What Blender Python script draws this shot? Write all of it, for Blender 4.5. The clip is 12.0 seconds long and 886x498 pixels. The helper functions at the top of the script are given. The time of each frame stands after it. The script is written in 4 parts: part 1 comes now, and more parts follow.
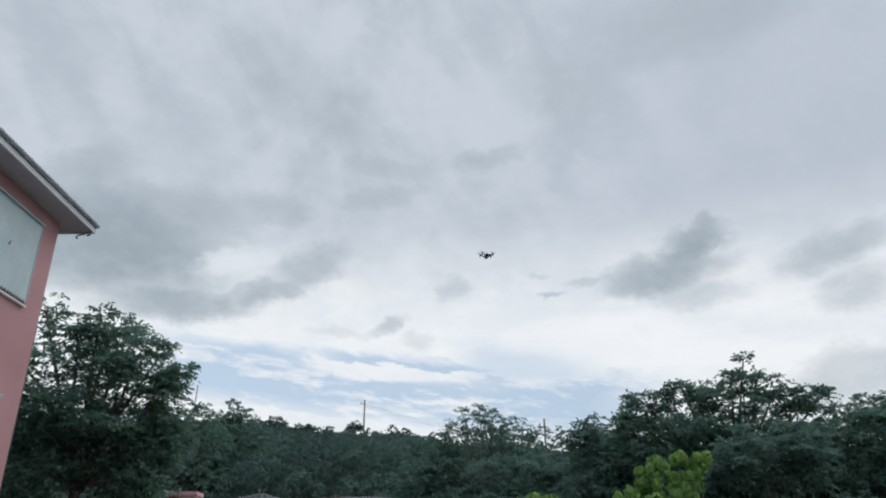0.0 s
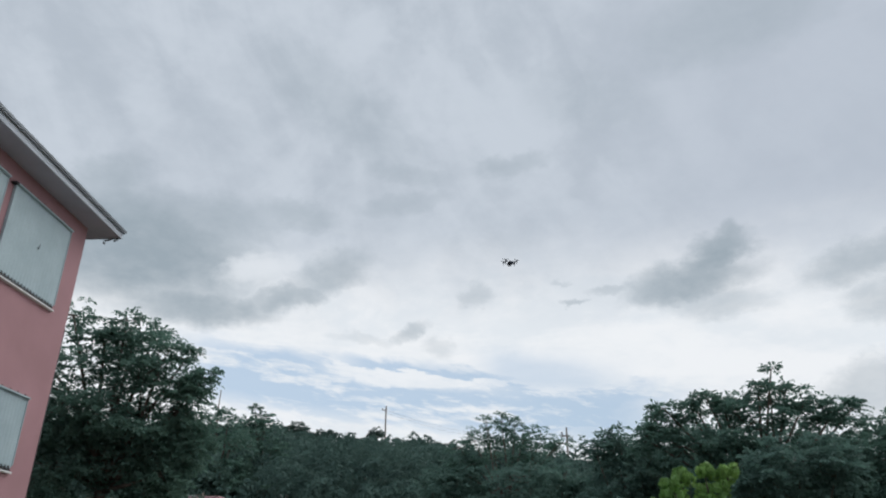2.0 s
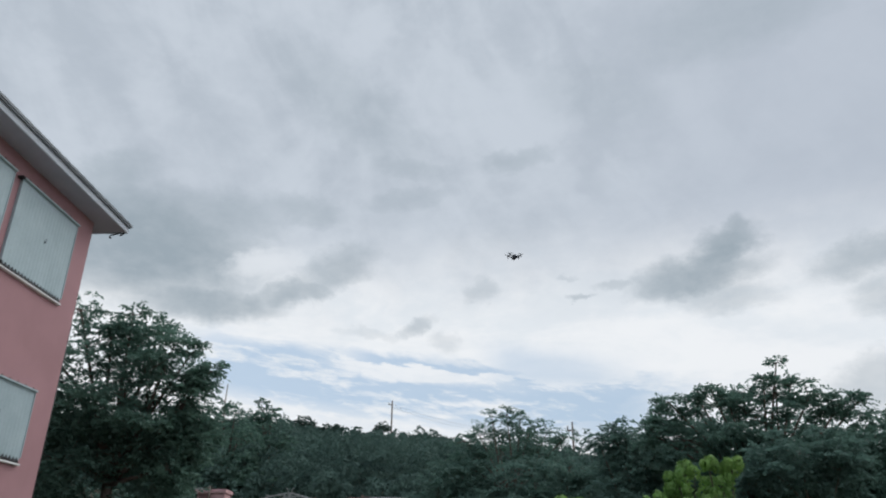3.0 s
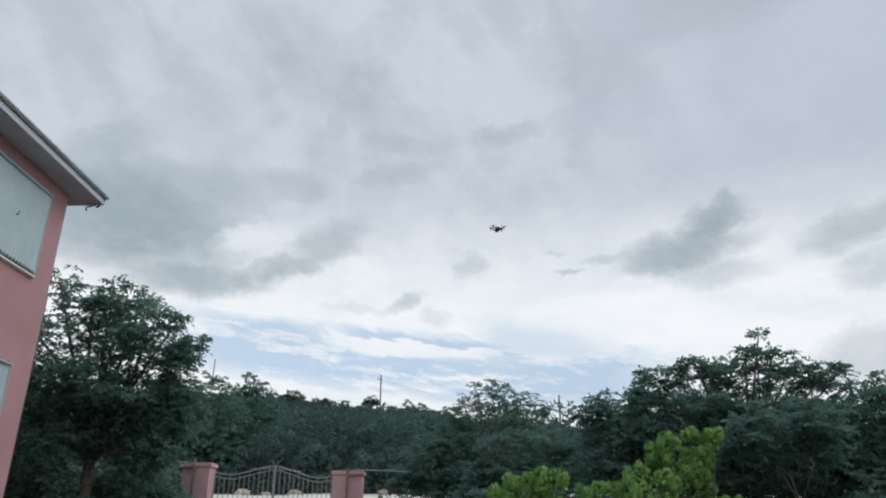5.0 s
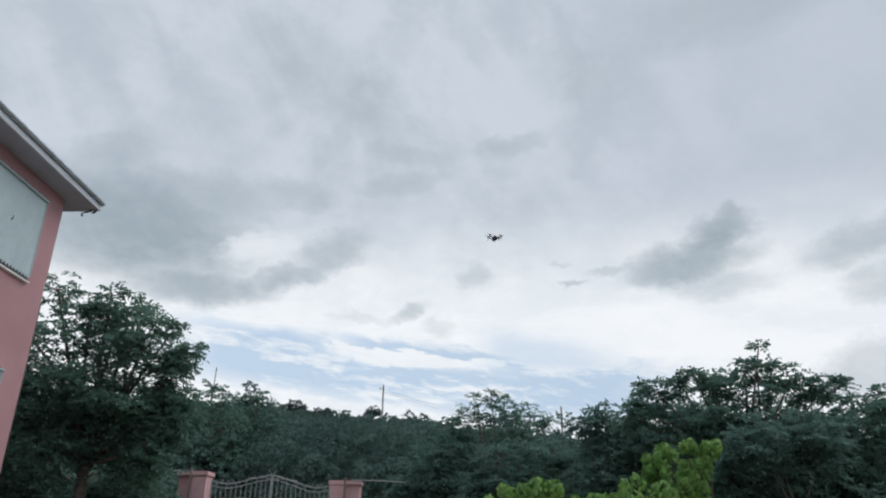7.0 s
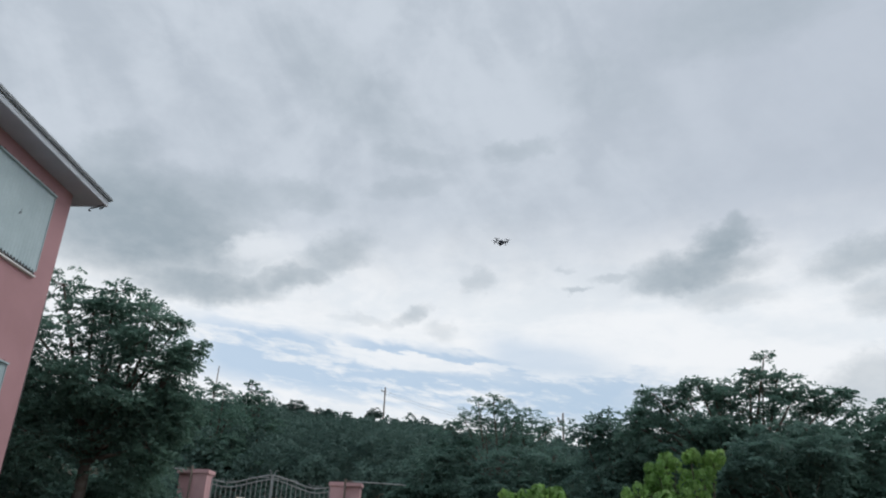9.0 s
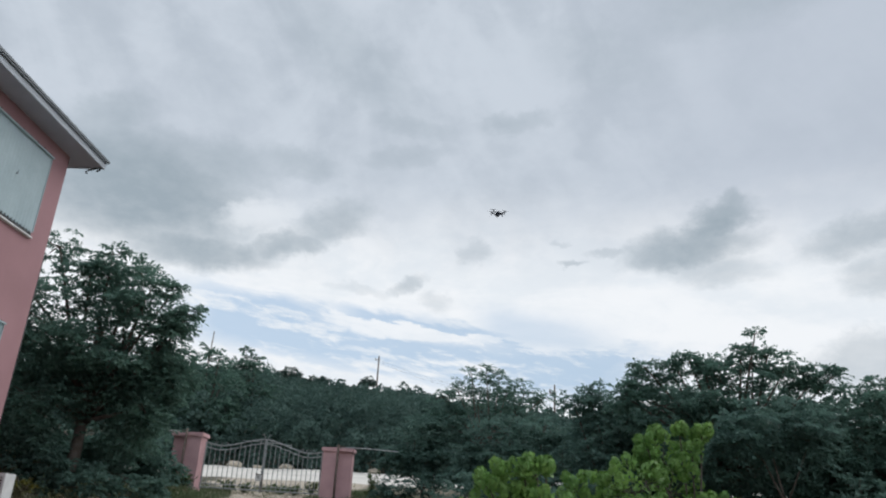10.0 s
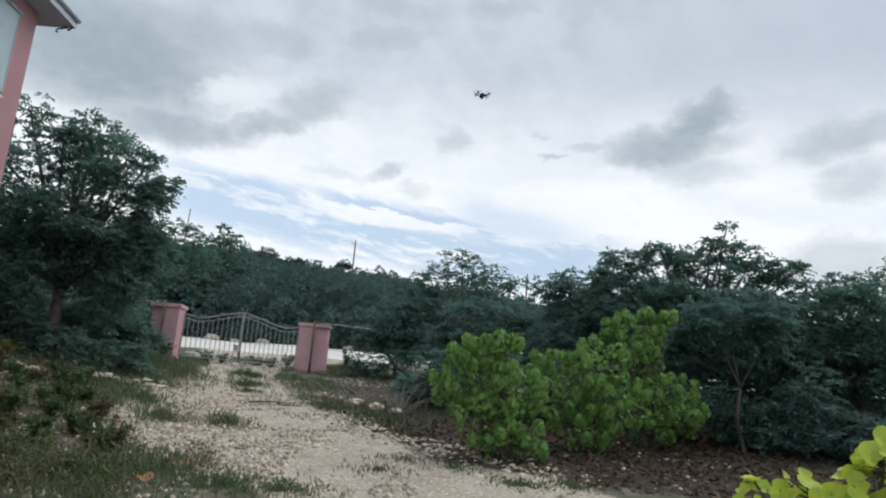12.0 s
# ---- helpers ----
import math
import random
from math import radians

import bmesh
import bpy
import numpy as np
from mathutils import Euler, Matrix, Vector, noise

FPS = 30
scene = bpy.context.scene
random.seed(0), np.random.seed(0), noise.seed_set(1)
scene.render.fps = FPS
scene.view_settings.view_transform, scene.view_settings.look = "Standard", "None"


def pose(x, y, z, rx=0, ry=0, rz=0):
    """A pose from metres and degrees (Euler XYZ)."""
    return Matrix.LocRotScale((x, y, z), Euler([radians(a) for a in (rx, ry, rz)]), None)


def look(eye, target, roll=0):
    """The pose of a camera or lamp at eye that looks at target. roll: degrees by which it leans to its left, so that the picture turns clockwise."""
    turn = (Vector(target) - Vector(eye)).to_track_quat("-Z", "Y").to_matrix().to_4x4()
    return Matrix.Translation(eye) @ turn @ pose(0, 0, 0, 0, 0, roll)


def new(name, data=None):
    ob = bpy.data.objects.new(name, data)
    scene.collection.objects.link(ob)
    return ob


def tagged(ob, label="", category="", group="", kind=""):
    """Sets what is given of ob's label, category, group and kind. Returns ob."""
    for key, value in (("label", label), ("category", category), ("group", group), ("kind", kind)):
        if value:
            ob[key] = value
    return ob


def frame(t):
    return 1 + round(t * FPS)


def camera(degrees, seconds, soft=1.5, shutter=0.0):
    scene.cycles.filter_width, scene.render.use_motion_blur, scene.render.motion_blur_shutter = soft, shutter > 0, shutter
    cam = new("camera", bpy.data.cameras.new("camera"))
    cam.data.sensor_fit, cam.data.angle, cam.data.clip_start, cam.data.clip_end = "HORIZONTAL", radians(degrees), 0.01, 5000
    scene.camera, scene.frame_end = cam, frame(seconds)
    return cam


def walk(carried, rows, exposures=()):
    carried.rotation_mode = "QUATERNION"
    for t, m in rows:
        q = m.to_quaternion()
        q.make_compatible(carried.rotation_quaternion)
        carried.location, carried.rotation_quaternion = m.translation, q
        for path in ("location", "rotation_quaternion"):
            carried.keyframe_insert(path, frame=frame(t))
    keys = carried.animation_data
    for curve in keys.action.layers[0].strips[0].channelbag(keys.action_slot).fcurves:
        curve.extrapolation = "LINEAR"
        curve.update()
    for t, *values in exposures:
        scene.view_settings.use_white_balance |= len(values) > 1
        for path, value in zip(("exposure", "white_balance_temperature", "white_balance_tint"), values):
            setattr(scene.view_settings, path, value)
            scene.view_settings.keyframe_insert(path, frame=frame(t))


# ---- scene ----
# ---- camera ----
cam = camera(62.47, 12.0, soft=2.1)


def held(x, y, z, yaw, pitch, roll):
    return pose(x, y, z, 0, 0, yaw) @ pose(0, 0, 0, 90 + pitch) @ pose(0, 0, 0, 0, 0, roll)


walk(cam, [
    (0, held(-0.147, -0.155, 1.642, 0.59, 24.47, -0.88)),
    (0.5, held(-0.178, -0.120, 1.658, 1.37, 24.49, -0.51)),
    (1, held(-0.175, -0.129, 1.658, 2.03, 24.72, -0.12)),
    (1.5, held(-0.170, -0.129, 1.659, 2.36, 24.94, 0.14)),
    (2, held(-0.169, -0.115, 1.667, 2.50, 25.01, 0.22)),
    (2.5, held(-0.166, -0.116, 1.658, 2.68, 24.91, 0.27)),
    (3, held(-0.136, -0.133, 1.635, 3.01, 24.61, 0.34)),
    (5, held(-0.010, 0.003, 1.630, 2.07, 22.66, -0.08)),
    (5.5, held(0.089, 0.061, 1.611, 1.79, 22.52, -0.13)),
    (6, held(0.161, 0.065, 1.617, 1.92, 22.67, 0.03)),
    (6.5, held(0.170, 0.062, 1.625, 2.32, 23.01, 0.24)),
    (7, held(0.133, 0.078, 1.624, 2.43, 23.47, 0.47)),
    (9, held(0.102, 0.108, 1.630, 2.84, 23.74, 1.90)),
    (9.5, held(0.098, 0.100, 1.624, 2.82, 23.15, 2.32)),
    (10, held(0.096, 0.075, 1.595, 2.40, 21.48, 2.96)),
    (10.5, held(0.082, 0.091, 1.492, 1.22, 18.50, 3.51)),
    (11, held(0.076, 0.093, 1.474, 0.27, 15.77, 3.88)),
    (11.5, held(0.073, 0.089, 1.458, -0.20, 13.95, 4.27)),
    (12, held(0.068, 0.077, 1.443, -0.01, 12.88, 4.62)),
], exposures=[(0, -0.05, 6380, 10), (3, -0.07, 6380, 10), (5, 0.0, 6380, 10), (7, 0.0, 6380, 10), (9, -0.03, 6380, 10), (9.5, -0.02, 6380, 10), (10.5, 0.03, 6350, 10), (11, 0.09, 6320, 10), (12, 0.11, 6300, 10)])

# ---- world and sun ----
world = bpy.data.worlds.new("sky")
scene.world = world
world.use_nodes = True
wn, wl = world.node_tree.nodes, world.node_tree.links
wn.clear()


def wire(links, sock, value):
    if isinstance(value, (int, float)):
        sock.default_value = value
    elif isinstance(value, (tuple, list)):
        sock.default_value = (*value, 1.0) if sock.type == "RGBA" and len(value) == 3 else value
    else:
        links.new(value, sock)


def wmath(op, a, b=0.0, c=0.0, clamp=False):
    n = wn.new("ShaderNodeMath")
    n.operation, n.use_clamp = op, clamp
    for i, v in enumerate((a, b, c)):
        wire(wl, n.inputs[i], v)
    return n.outputs[0]


def wstep(v, lo, hi, to0=0.0, to1=1.0):
    n = wn.new("ShaderNodeMapRange")
    n.interpolation_type = "SMOOTHSTEP"
    for i, x in enumerate((v, lo, hi, to0, to1)):
        wire(wl, n.inputs[i], x)
    return n.outputs[0]


def wxyz(x, y, z):
    n = wn.new("ShaderNodeCombineXYZ")
    for i, v in enumerate((x, y, z)):
        wire(wl, n.inputs[i], v)
    return n.outputs[0]


def wnoise(x, y, z, detail=6.0, rough=0.55, distortion=0.0):
    n = wn.new("ShaderNodeTexNoise")
    wire(wl, n.inputs["Vector"], wxyz(x, y, z))
    n.inputs["Scale"].default_value = 1.0
    n.inputs["Detail"].default_value = detail
    n.inputs["Roughness"].default_value = rough
    n.inputs["Distortion"].default_value = distortion
    return n.outputs["Fac"]


def wmix(f, a, b):
    n = wn.new("ShaderNodeMix")
    n.data_type = "RGBA"
    wire(wl, n.inputs["Factor"], f)
    wire(wl, n.inputs["A"], a)
    wire(wl, n.inputs["B"], b)
    return n.outputs["Result"]


coord = wn.new("ShaderNodeTexCoord")
split = wn.new("ShaderNodeSeparateXYZ")
wl.new(coord.outputs["Generated"], split.inputs[0])
dx, dy, dz = split.outputs
AZ = wmath("MULTIPLY", wmath("ARCTAN2", dx, dy), 57.2958)
EL = wmath("MULTIPLY", wmath("ARCSINE", dz), 57.2958)
# slow and fine wander of the cloud edges
w1 = wmath("SUBTRACT", wnoise(wmath("MULTIPLY", AZ, 0.16), wmath("MULTIPLY", EL, 0.26), 3.1, 6, 0.6), 0.5)
w2 = wmath("SUBTRACT", wnoise(wmath("MULTIPLY", AZ, 0.16), wmath("MULTIPLY", EL, 0.26), 9.7, 6, 0.6), 0.5)
PA = wmath("MULTIPLY_ADD", w1, 8.0, AZ)
PE = wmath("MULTIPLY_ADD", w2, 4.5, EL)

w3 = wmath("SUBTRACT", wnoise(wmath("MULTIPLY", AZ, 0.45), wmath("MULTIPLY", EL, 0.62), 5.5, 8, 0.62), 0.5)
w4 = wmath("SUBTRACT", wnoise(wmath("MULTIPLY", AZ, 0.45), wmath("MULTIPLY", EL, 0.62), 14.2, 8, 0.62), 0.5)
CA = wmath("MULTIPLY_ADD", w3, 3.4, wmath("MULTIPLY_ADD", w1, 1.6, AZ))
CE = wmath("MULTIPLY_ADD", w4, 2.2, wmath("MULTIPLY_ADD", w2, 1.0, EL))


def puff(a, e, ra, re, tilt, power, core=-0.1, under=None):
    """One grey cloud at azimuth a and elevation e, with its radii and tilt in degrees, merged into the deck."""
    ct, st = math.cos(radians(tilt)), math.sin(radians(tilt))
    ua, ue = wmath("SUBTRACT", CA, a), wmath("SUBTRACT", CE, e)
    u = wmath("MULTIPLY_ADD", ua, ct / ra, wmath("MULTIPLY", ue, st / ra))
    v = wmath("MULTIPLY_ADD", ua, -st / re, wmath("MULTIPLY", ue, ct / re))
    one = wmath("MULTIPLY", wstep(wmath("MULTIPLY_ADD", u, u, wmath("MULTIPLY", v, v)), 1.5, core), power)
    return one if under is None else wmath("MAXIMUM", under, one)


# the grey bank beside the house, with its torn tail
dark = puff(-27.5, 23.0, 10.0, 4.6, -4, 1.0)
dark = puff(-22.0, 19.4, 6.0, 1.6, 2, 0.85, -0.1, dark)
dark = puff(-30.5, 27.4, 3.4, 1.8, 28, 0.55, -0.1, dark)
dark = puff(-22.0, 25.6, 6.0, 2.4, 8, 0.68, -0.3, dark)
dark = puff(-15.6, 20.6, 4.0, 1.1, 12, 0.72, -0.1, dark)
dark = puff(-11.8, 22.8, 3.9, 1.7, 26, 0.68, -0.3, dark)
dark = puff(-15.5, 27.0, 4.4, 1.3, -6, 0.5, -0.3, dark)
dark = puff(-6.0, 28.4, 4.4, 0.8, 9, 0.3, -0.2, dark)
# the lone cloud: a broad flat foot and a peak that leans away from the house
dark = puff(17.6, 21.2, 5.6, 1.7, 3, 0.9, -0.2, dark)
dark = puff(19.8, 22.7, 3.7, 1.8, 24, 0.95, -0.1, dark)
dark = puff(21.2, 24.0, 1.7, 1.3, 30, 0.8, -0.2, dark)
dark = puff(19.5, 19.6, 4.6, 1.3, -4, 0.5, -0.4, dark)
dark = puff(11.4, 21.2, 2.0, 0.5, -3, 0.40, -0.1, dark)
dark = puff(8.2, 20.6, 1.2, 0.34, 0, 0.55, -0.1, dark)
dark = puff(7.6, 22.2, 0.9, 0.26, 0, 0.25, -0.1, dark)
# grey rags towards the edge of the bank
dark = puff(29.6, 21.0, 4.4, 1.5, 12, 0.62, -0.1, dark)
dark = puff(30.6, 18.2, 3.0, 1.7, 4, 0.50, -0.1, dark)
dark = puff(28.8, 12.4, 4.2, 2.0, 12, 0.46, 0.2, dark)
dark = puff(0.4, 21.4, 1.5, 1.0, 0, 0.36, -0.1, dark)
dark = puff(-4.9, 18.5, 1.9, 0.7, 24, 0.50, -0.1, dark)
dark = puff(-2.7, 17.3, 1.5, 0.8, -10, 0.26, -0.1, dark)
dark = puff(-8.8, 17.9, 3.0, 0.5, -6, 0.22, -0.1, dark)
dark = puff(3.8, 31.4, 3.6, 0.9, 4, 0.42, -0.1, dark)
dark = puff(-6.0, 30.8, 4.0, 1.0, -8, 0.34, -0.1, dark)
# shade in the high deck
dark = puff(-12.0, 35.5, 9.0, 3.0, -26, 0.36, -0.3, dark)
dark = puff(25.0, 39.5, 10.0, 3.4, 4, 0.50, -0.3, dark)
dark = puff(11.0, 36.0, 7.0, 2.6, -12, 0.26, -0.3, dark)
hu, he = wmath("ADD", CA, 18.0), wmath("SUBTRACT", CE, 22.7)
hole = wstep(wmath("ADD", wmath("POWER", wmath("DIVIDE", wmath("MULTIPLY_ADD", he, 0.35, hu), 3.6), 2.0), wmath("POWER", wmath("DIVIDE", wmath("MULTIPLY_ADD", hu, -0.3, he), 1.2), 2.0)), 1.5, 0.0)
dark = wmath("MULTIPLY", dark, wmath("SUBTRACT", 1.0, wmath("MULTIPLY", hole, 0.85)))
# soft mottling of the high overcast
deck = wnoise(wmath("MULTIPLY_ADD", EL, 0.05, wmath("MULTIPLY", AZ, 0.06)), wmath("MULTIPLY_ADD", AZ, -0.06, wmath("MULTIPLY", EL, 0.10)), 5.0, 6, 0.55, 0.6)
brush = wnoise(wmath("MULTIPLY_ADD", EL, 0.085, wmath("MULTIPLY_ADD", w1, 0.35, wmath("MULTIPLY", AZ, 0.13))), wmath("MULTIPLY_ADD", AZ, -0.02, wmath("MULTIPLY_ADD", w2, 0.4, wmath("MULTIPLY", EL, 0.075))), 8.0, 5, 0.52, 0.9)
soft = wmath("ADD", wmath("MULTIPLY", deck, 0.5), wmath("MULTIPLY", brush, 0.5))
fine = wnoise(wmath("MULTIPLY", AZ, 0.5), wmath("MULTIPLY", EL, 0.9), 2.0, 5, 0.6)
mott = wstep(wmath("MULTIPLY_ADD", wmath("SUBTRACT", fine, 0.5), 0.14, soft), 0.38, 0.64)
dark = wmath("ADD", dark, wmath("MULTIPLY", wmath("SUBTRACT", fine, 0.5), wmath("MULTIPLY", dark, 0.5)), clamp=True)
body = wmix(mott, (0.60, 0.655, 0.72), (0.49, 0.545, 0.61))
body = wmix(wstep(AZ, 0, 30, 0.0, 0.7), body, (0.505, 0.555, 0.63))
# bright low belt
belt = wmath("MULTIPLY", wstep(wmath("MULTIPLY_ADD", w2, 5.0, EL), 27.5, 17.5), wstep(EL, -4, 6))
glow = wmix(wstep(wmath("MULTIPLY_ADD", wmath("SUBTRACT", fine, 0.5), 0.3, wnoise(wmath("MULTIPLY", AZ, 0.07), wmath("MULTIPLY", EL, 0.22), 21.0, 6, 0.6, 0.5)), 0.38, 0.66), (0.94, 0.955, 0.965), (0.83, 0.872, 0.905))
body = wmix(wmath("MULTIPLY", belt, 0.92), body, glow)
body = wmix(wmath("MULTIPLY", hole, 0.7), body, (0.80, 0.835, 0.87))
body = wmix(dark, body, (0.35, 0.415, 0.465))
# blue gaps with streaks of thin cloud
TILT = wmath("MULTIPLY_ADD", AZ, 0.10, EL)
streak = wnoise(wmath("MULTIPLY", PA, 0.085), wmath("MULTIPLY", wmath("MULTIPLY_ADD", w1, 1.5, TILT), 0.62), 7.3, 8, 0.66, 0.35)
shape = wmath("MULTIPLY", wstep(wmath("MULTIPLY_ADD", w2, 2.5, TILT), 16.3, 14.4), wstep(TILT, 9.4, 12.2))
shape = wmath("MULTIPLY", shape, wmath("MULTIPLY", wstep(PA, -26, -17), wstep(PA, 17.5, 9.5)))
ripple = wnoise(wmath("MULTIPLY_ADD", EL, 0.25, wmath("MULTIPLY", AZ, 0.42)), wmath("MULTIPLY_ADD", AZ, 0.2, wmath("MULTIPLY", EL, 1.5)), 1.3, 5, 0.6, 0.4)
gap = wmath("MULTIPLY", wstep(wmath("MULTIPLY_ADD", wmath("SUBTRACT", ripple, 0.5), 0.45, streak), 0.40, 0.60), shape)
gap = wmath("ADD", gap, wmath("MULTIPLY", shape, 0.12), clamp=True)
# a long thin rift: soft above, sharp and rippled against the white below
RIFT = wmath("ADD", wmath("SUBTRACT", EL, wmath("MULTIPLY_ADD", AZ, -0.105, 15.0)), wmath("MULTIPLY_ADD", wmath("SUBTRACT", ripple, 0.5), 1.5, wmath("MULTIPLY", w3, 0.9)))
rift = wmath("MULTIPLY", wmath("MULTIPLY", wstep(RIFT, -0.22, 0.0), wstep(RIFT, 1.0, 0.1)), wmath("MULTIPLY", wstep(AZ, -13, -8), wstep(AZ, 9, 0)))
ledge = wmath("MULTIPLY", wmath("MULTIPLY", wstep(RIFT, -1.5, -0.4), wstep(RIFT, -0.05, -0.3)), wmath("MULTIPLY", wstep(AZ, -15, -8), wstep(AZ, 6, -2)))
veil = wmath("MULTIPLY", wmath("MULTIPLY", wstep(TILT, 13.6, 15.4), wstep(wmath("MULTIPLY_ADD", w2, 2.0, TILT), 18.0, 16.0)), wmath("MULTIPLY", wstep(AZ, -1, 3), wstep(PA, 14, 6)))
pool = wmath("MULTIPLY", wmath("MULTIPLY", wstep(PE, 9.6, 11.2), wstep(wmath("MULTIPLY_ADD", wmath("SUBTRACT", streak, 0.5), 5.0, PE), 14.6, 12.8)), wmath("MULTIPLY", wstep(CA, 5.0, 9.0), wstep(CA, 15.5, 12.0)))
gap = wmath("MAXIMUM", wmath("MULTIPLY", pool, 0.8), gap)
gap = wmath("MAXIMUM", wmath("MULTIPLY", gap, wmath("SUBTRACT", 1.0, wmath("MULTIPLY", ledge, 0.7))), wmath("MAXIMUM", rift, wmath("MULTIPLY", veil, 0.6)))
sky = wn.new("ShaderNodeTexSky")
sky.sky_type, sky.sun_disc = "NISHITA", False
sky.sun_elevation, sky.sun_rotation = radians(53), radians(308)
blue = wn.new("ShaderNodeMix")
blue.data_type, blue.blend_type = "RGBA", "MULTIPLY"
blue.inputs["Factor"].default_value = 1.0
wl.new(sky.outputs[0], blue.inputs["A"])
blue.inputs["B"].default_value = (0.10, 0.10, 0.10, 1)
clear = wmix(0.72, blue.outputs["Result"], (0.46, 0.62, 0.79))
body = wmix(wmath("MULTIPLY", gap, 0.78), wmix(wmath("MULTIPLY", ledge, 0.3), body, (0.90, 0.92, 0.94)), clear)
back = wn.new("ShaderNodeBackground")
wl.new(body, back.inputs["Color"])
back.inputs["Strength"].default_value = 1.0
wout = wn.new("ShaderNodeOutputWorld")
wl.new(back.outputs[0], wout.inputs[0])

sun = new("sun", bpy.data.lights.new("sun", "SUN"))
sun.data.energy, sun.data.angle, sun.data.color = 1.7, radians(55), (1.0, 0.95, 0.87)
sun.matrix_world = look((13, 10, 22), (0, 0, 0))


# ---- materials ----
def material(name, base, rough=0.8, metal=0.0, vary=None, scale=4.0, fine=60.0, bump=0.15, translucent=0.0, per_island=0.0, spec=0.3, coord_kind="Object"):
    """A surface with two scales of variation: base mixed with vary by broad noise, and fine grain in colour and relief."""
    m = bpy.data.materials.new(name)
    m.use_nodes = True
    nt = m.node_tree
    n, l = nt.nodes, nt.links
    p = n["Principled BSDF"]
    p.inputs["Roughness"].default_value, p.inputs["Metallic"].default_value = rough, metal
    p.inputs["Specular IOR Level"].default_value = spec
    tc = n.new("ShaderNodeTexCoord")
    broad = n.new("ShaderNodeTexNoise")
    broad.inputs["Scale"].default_value, broad.inputs["Detail"].default_value = scale, 6
    l.new(tc.outputs[coord_kind], broad.inputs["Vector"])
    grain = n.new("ShaderNodeTexNoise")
    grain.inputs["Scale"].default_value, grain.inputs["Detail"].default_value = fine, 4
    l.new(tc.outputs[coord_kind], grain.inputs["Vector"])
    ramp = n.new("ShaderNodeMapRange")
    ramp.inputs[1].default_value, ramp.inputs[2].default_value = 0.35, 0.65
    l.new(broad.outputs["Fac"], ramp.inputs[0])
    mix = n.new("ShaderNodeMix")
    mix.data_type = "RGBA"
    mix.inputs["A"].default_value = (*base, 1)
    mix.inputs["B"].default_value = (*(vary or [c * 0.75 for c in base]), 1)
    l.new(ramp.outputs[0], mix.inputs["Factor"])
    hsv = n.new("ShaderNodeHueSaturation")
    l.new(mix.outputs["Result"], hsv.inputs["Color"])
    g = n.new("ShaderNodeMapRange")
    g.inputs[3].default_value, g.inputs[4].default_value = 0.85, 1.15
    l.new(grain.outputs["Fac"], g.inputs[0])
    value = g.outputs[0]
    if per_island:
        geo = n.new("ShaderNodeNewGeometry")
        isl = n.new("ShaderNodeMapRange")
        isl.inputs[3].default_value, isl.inputs[4].default_value = 1 - per_island, 1 + per_island
        l.new(geo.outputs["Random Per Island"], isl.inputs[0])
        mul = n.new("ShaderNodeMath")
        mul.operation = "MULTIPLY"
        l.new(value, mul.inputs[0])
        l.new(isl.outputs[0], mul.inputs[1])
        value = mul.outputs[0]
    l.new(value, hsv.inputs["Value"])
    l.new(hsv.outputs[0], p.inputs["Base Color"])
    if bump:
        b = n.new("ShaderNodeBump")
        b.inputs["Strength"].default_value, b.inputs["Distance"].default_value = bump, 0.02
        l.new(grain.outputs["Fac"], b.inputs["Height"])
        l.new(b.outputs[0], p.inputs["Normal"])
    if translucent:
        t = n.new("ShaderNodeBsdfTranslucent")
        l.new(hsv.outputs[0], t.inputs["Color"])
        s = n.new("ShaderNodeMixShader")
        s.inputs[0].default_value = translucent
        l.new(p.outputs[0], s.inputs[1])
        l.new(t.outputs[0], s.inputs[2])
        l.new(s.outputs[0], n["Material Output"].inputs[0])
    return m


PINK_LIGHT = material("light_pink_paint", (0.66, 0.42, 0.44), 0.85, vary=(0.56, 0.35, 0.37), scale=2.2, fine=70, bump=0.25)
PINK = material("pink_paint", (0.425, 0.248, 0.272), 0.85, vary=(0.375, 0.218, 0.238), scale=1.2, fine=90, bump=0.25)
# pillar pink darkened by hand for the tree's shade on the left wing
PINK_SHADED = material("shaded_pink_paint", (0.50, 0.30, 0.315), 0.9, vary=(0.41, 0.245, 0.255), scale=2.5, fine=60, bump=0.3)
FASCIA = material("grey_white_paint", (0.46, 0.505, 0.57), 0.6, vary=(0.40, 0.44, 0.50), scale=2, bump=0.08)
SOFFIT = material("soffit_board", (0.44, 0.46, 0.545), 0.8, vary=(0.39, 0.41, 0.49), scale=2, bump=0.1)
ROOF = material("roof_metal", (0.19, 0.215, 0.24), 0.5, 0.3, scale=3, bump=0.05)
SHUTTER = material("galvanised_panel", (0.39, 0.49, 0.53), 0.5, 0.1, vary=(0.335, 0.43, 0.47), scale=2.5, fine=40, bump=0.05)
WHITE = material("white_paint", (0.78, 0.79, 0.80), 0.5, vary=(0.66, 0.67, 0.68), scale=5, bump=0.05)
DARK = material("dark_metal", (0.045, 0.045, 0.05), 0.5, 0.4, scale=8, bump=0.05)
RUST = material("rusty_pipe", (0.13, 0.095, 0.08), 0.8, 0.2, vary=(0.20, 0.17, 0.15), scale=9, bump=0.3)
IRON = material("grey_gate_paint", (0.36, 0.385, 0.40), 0.55, 0.1, vary=(0.27, 0.285, 0.295), scale=9, bump=0.1)
CONCRETE = material("concrete", (0.42, 0.40, 0.37), 0.9, vary=(0.30, 0.29, 0.27), scale=3, bump=0.4)
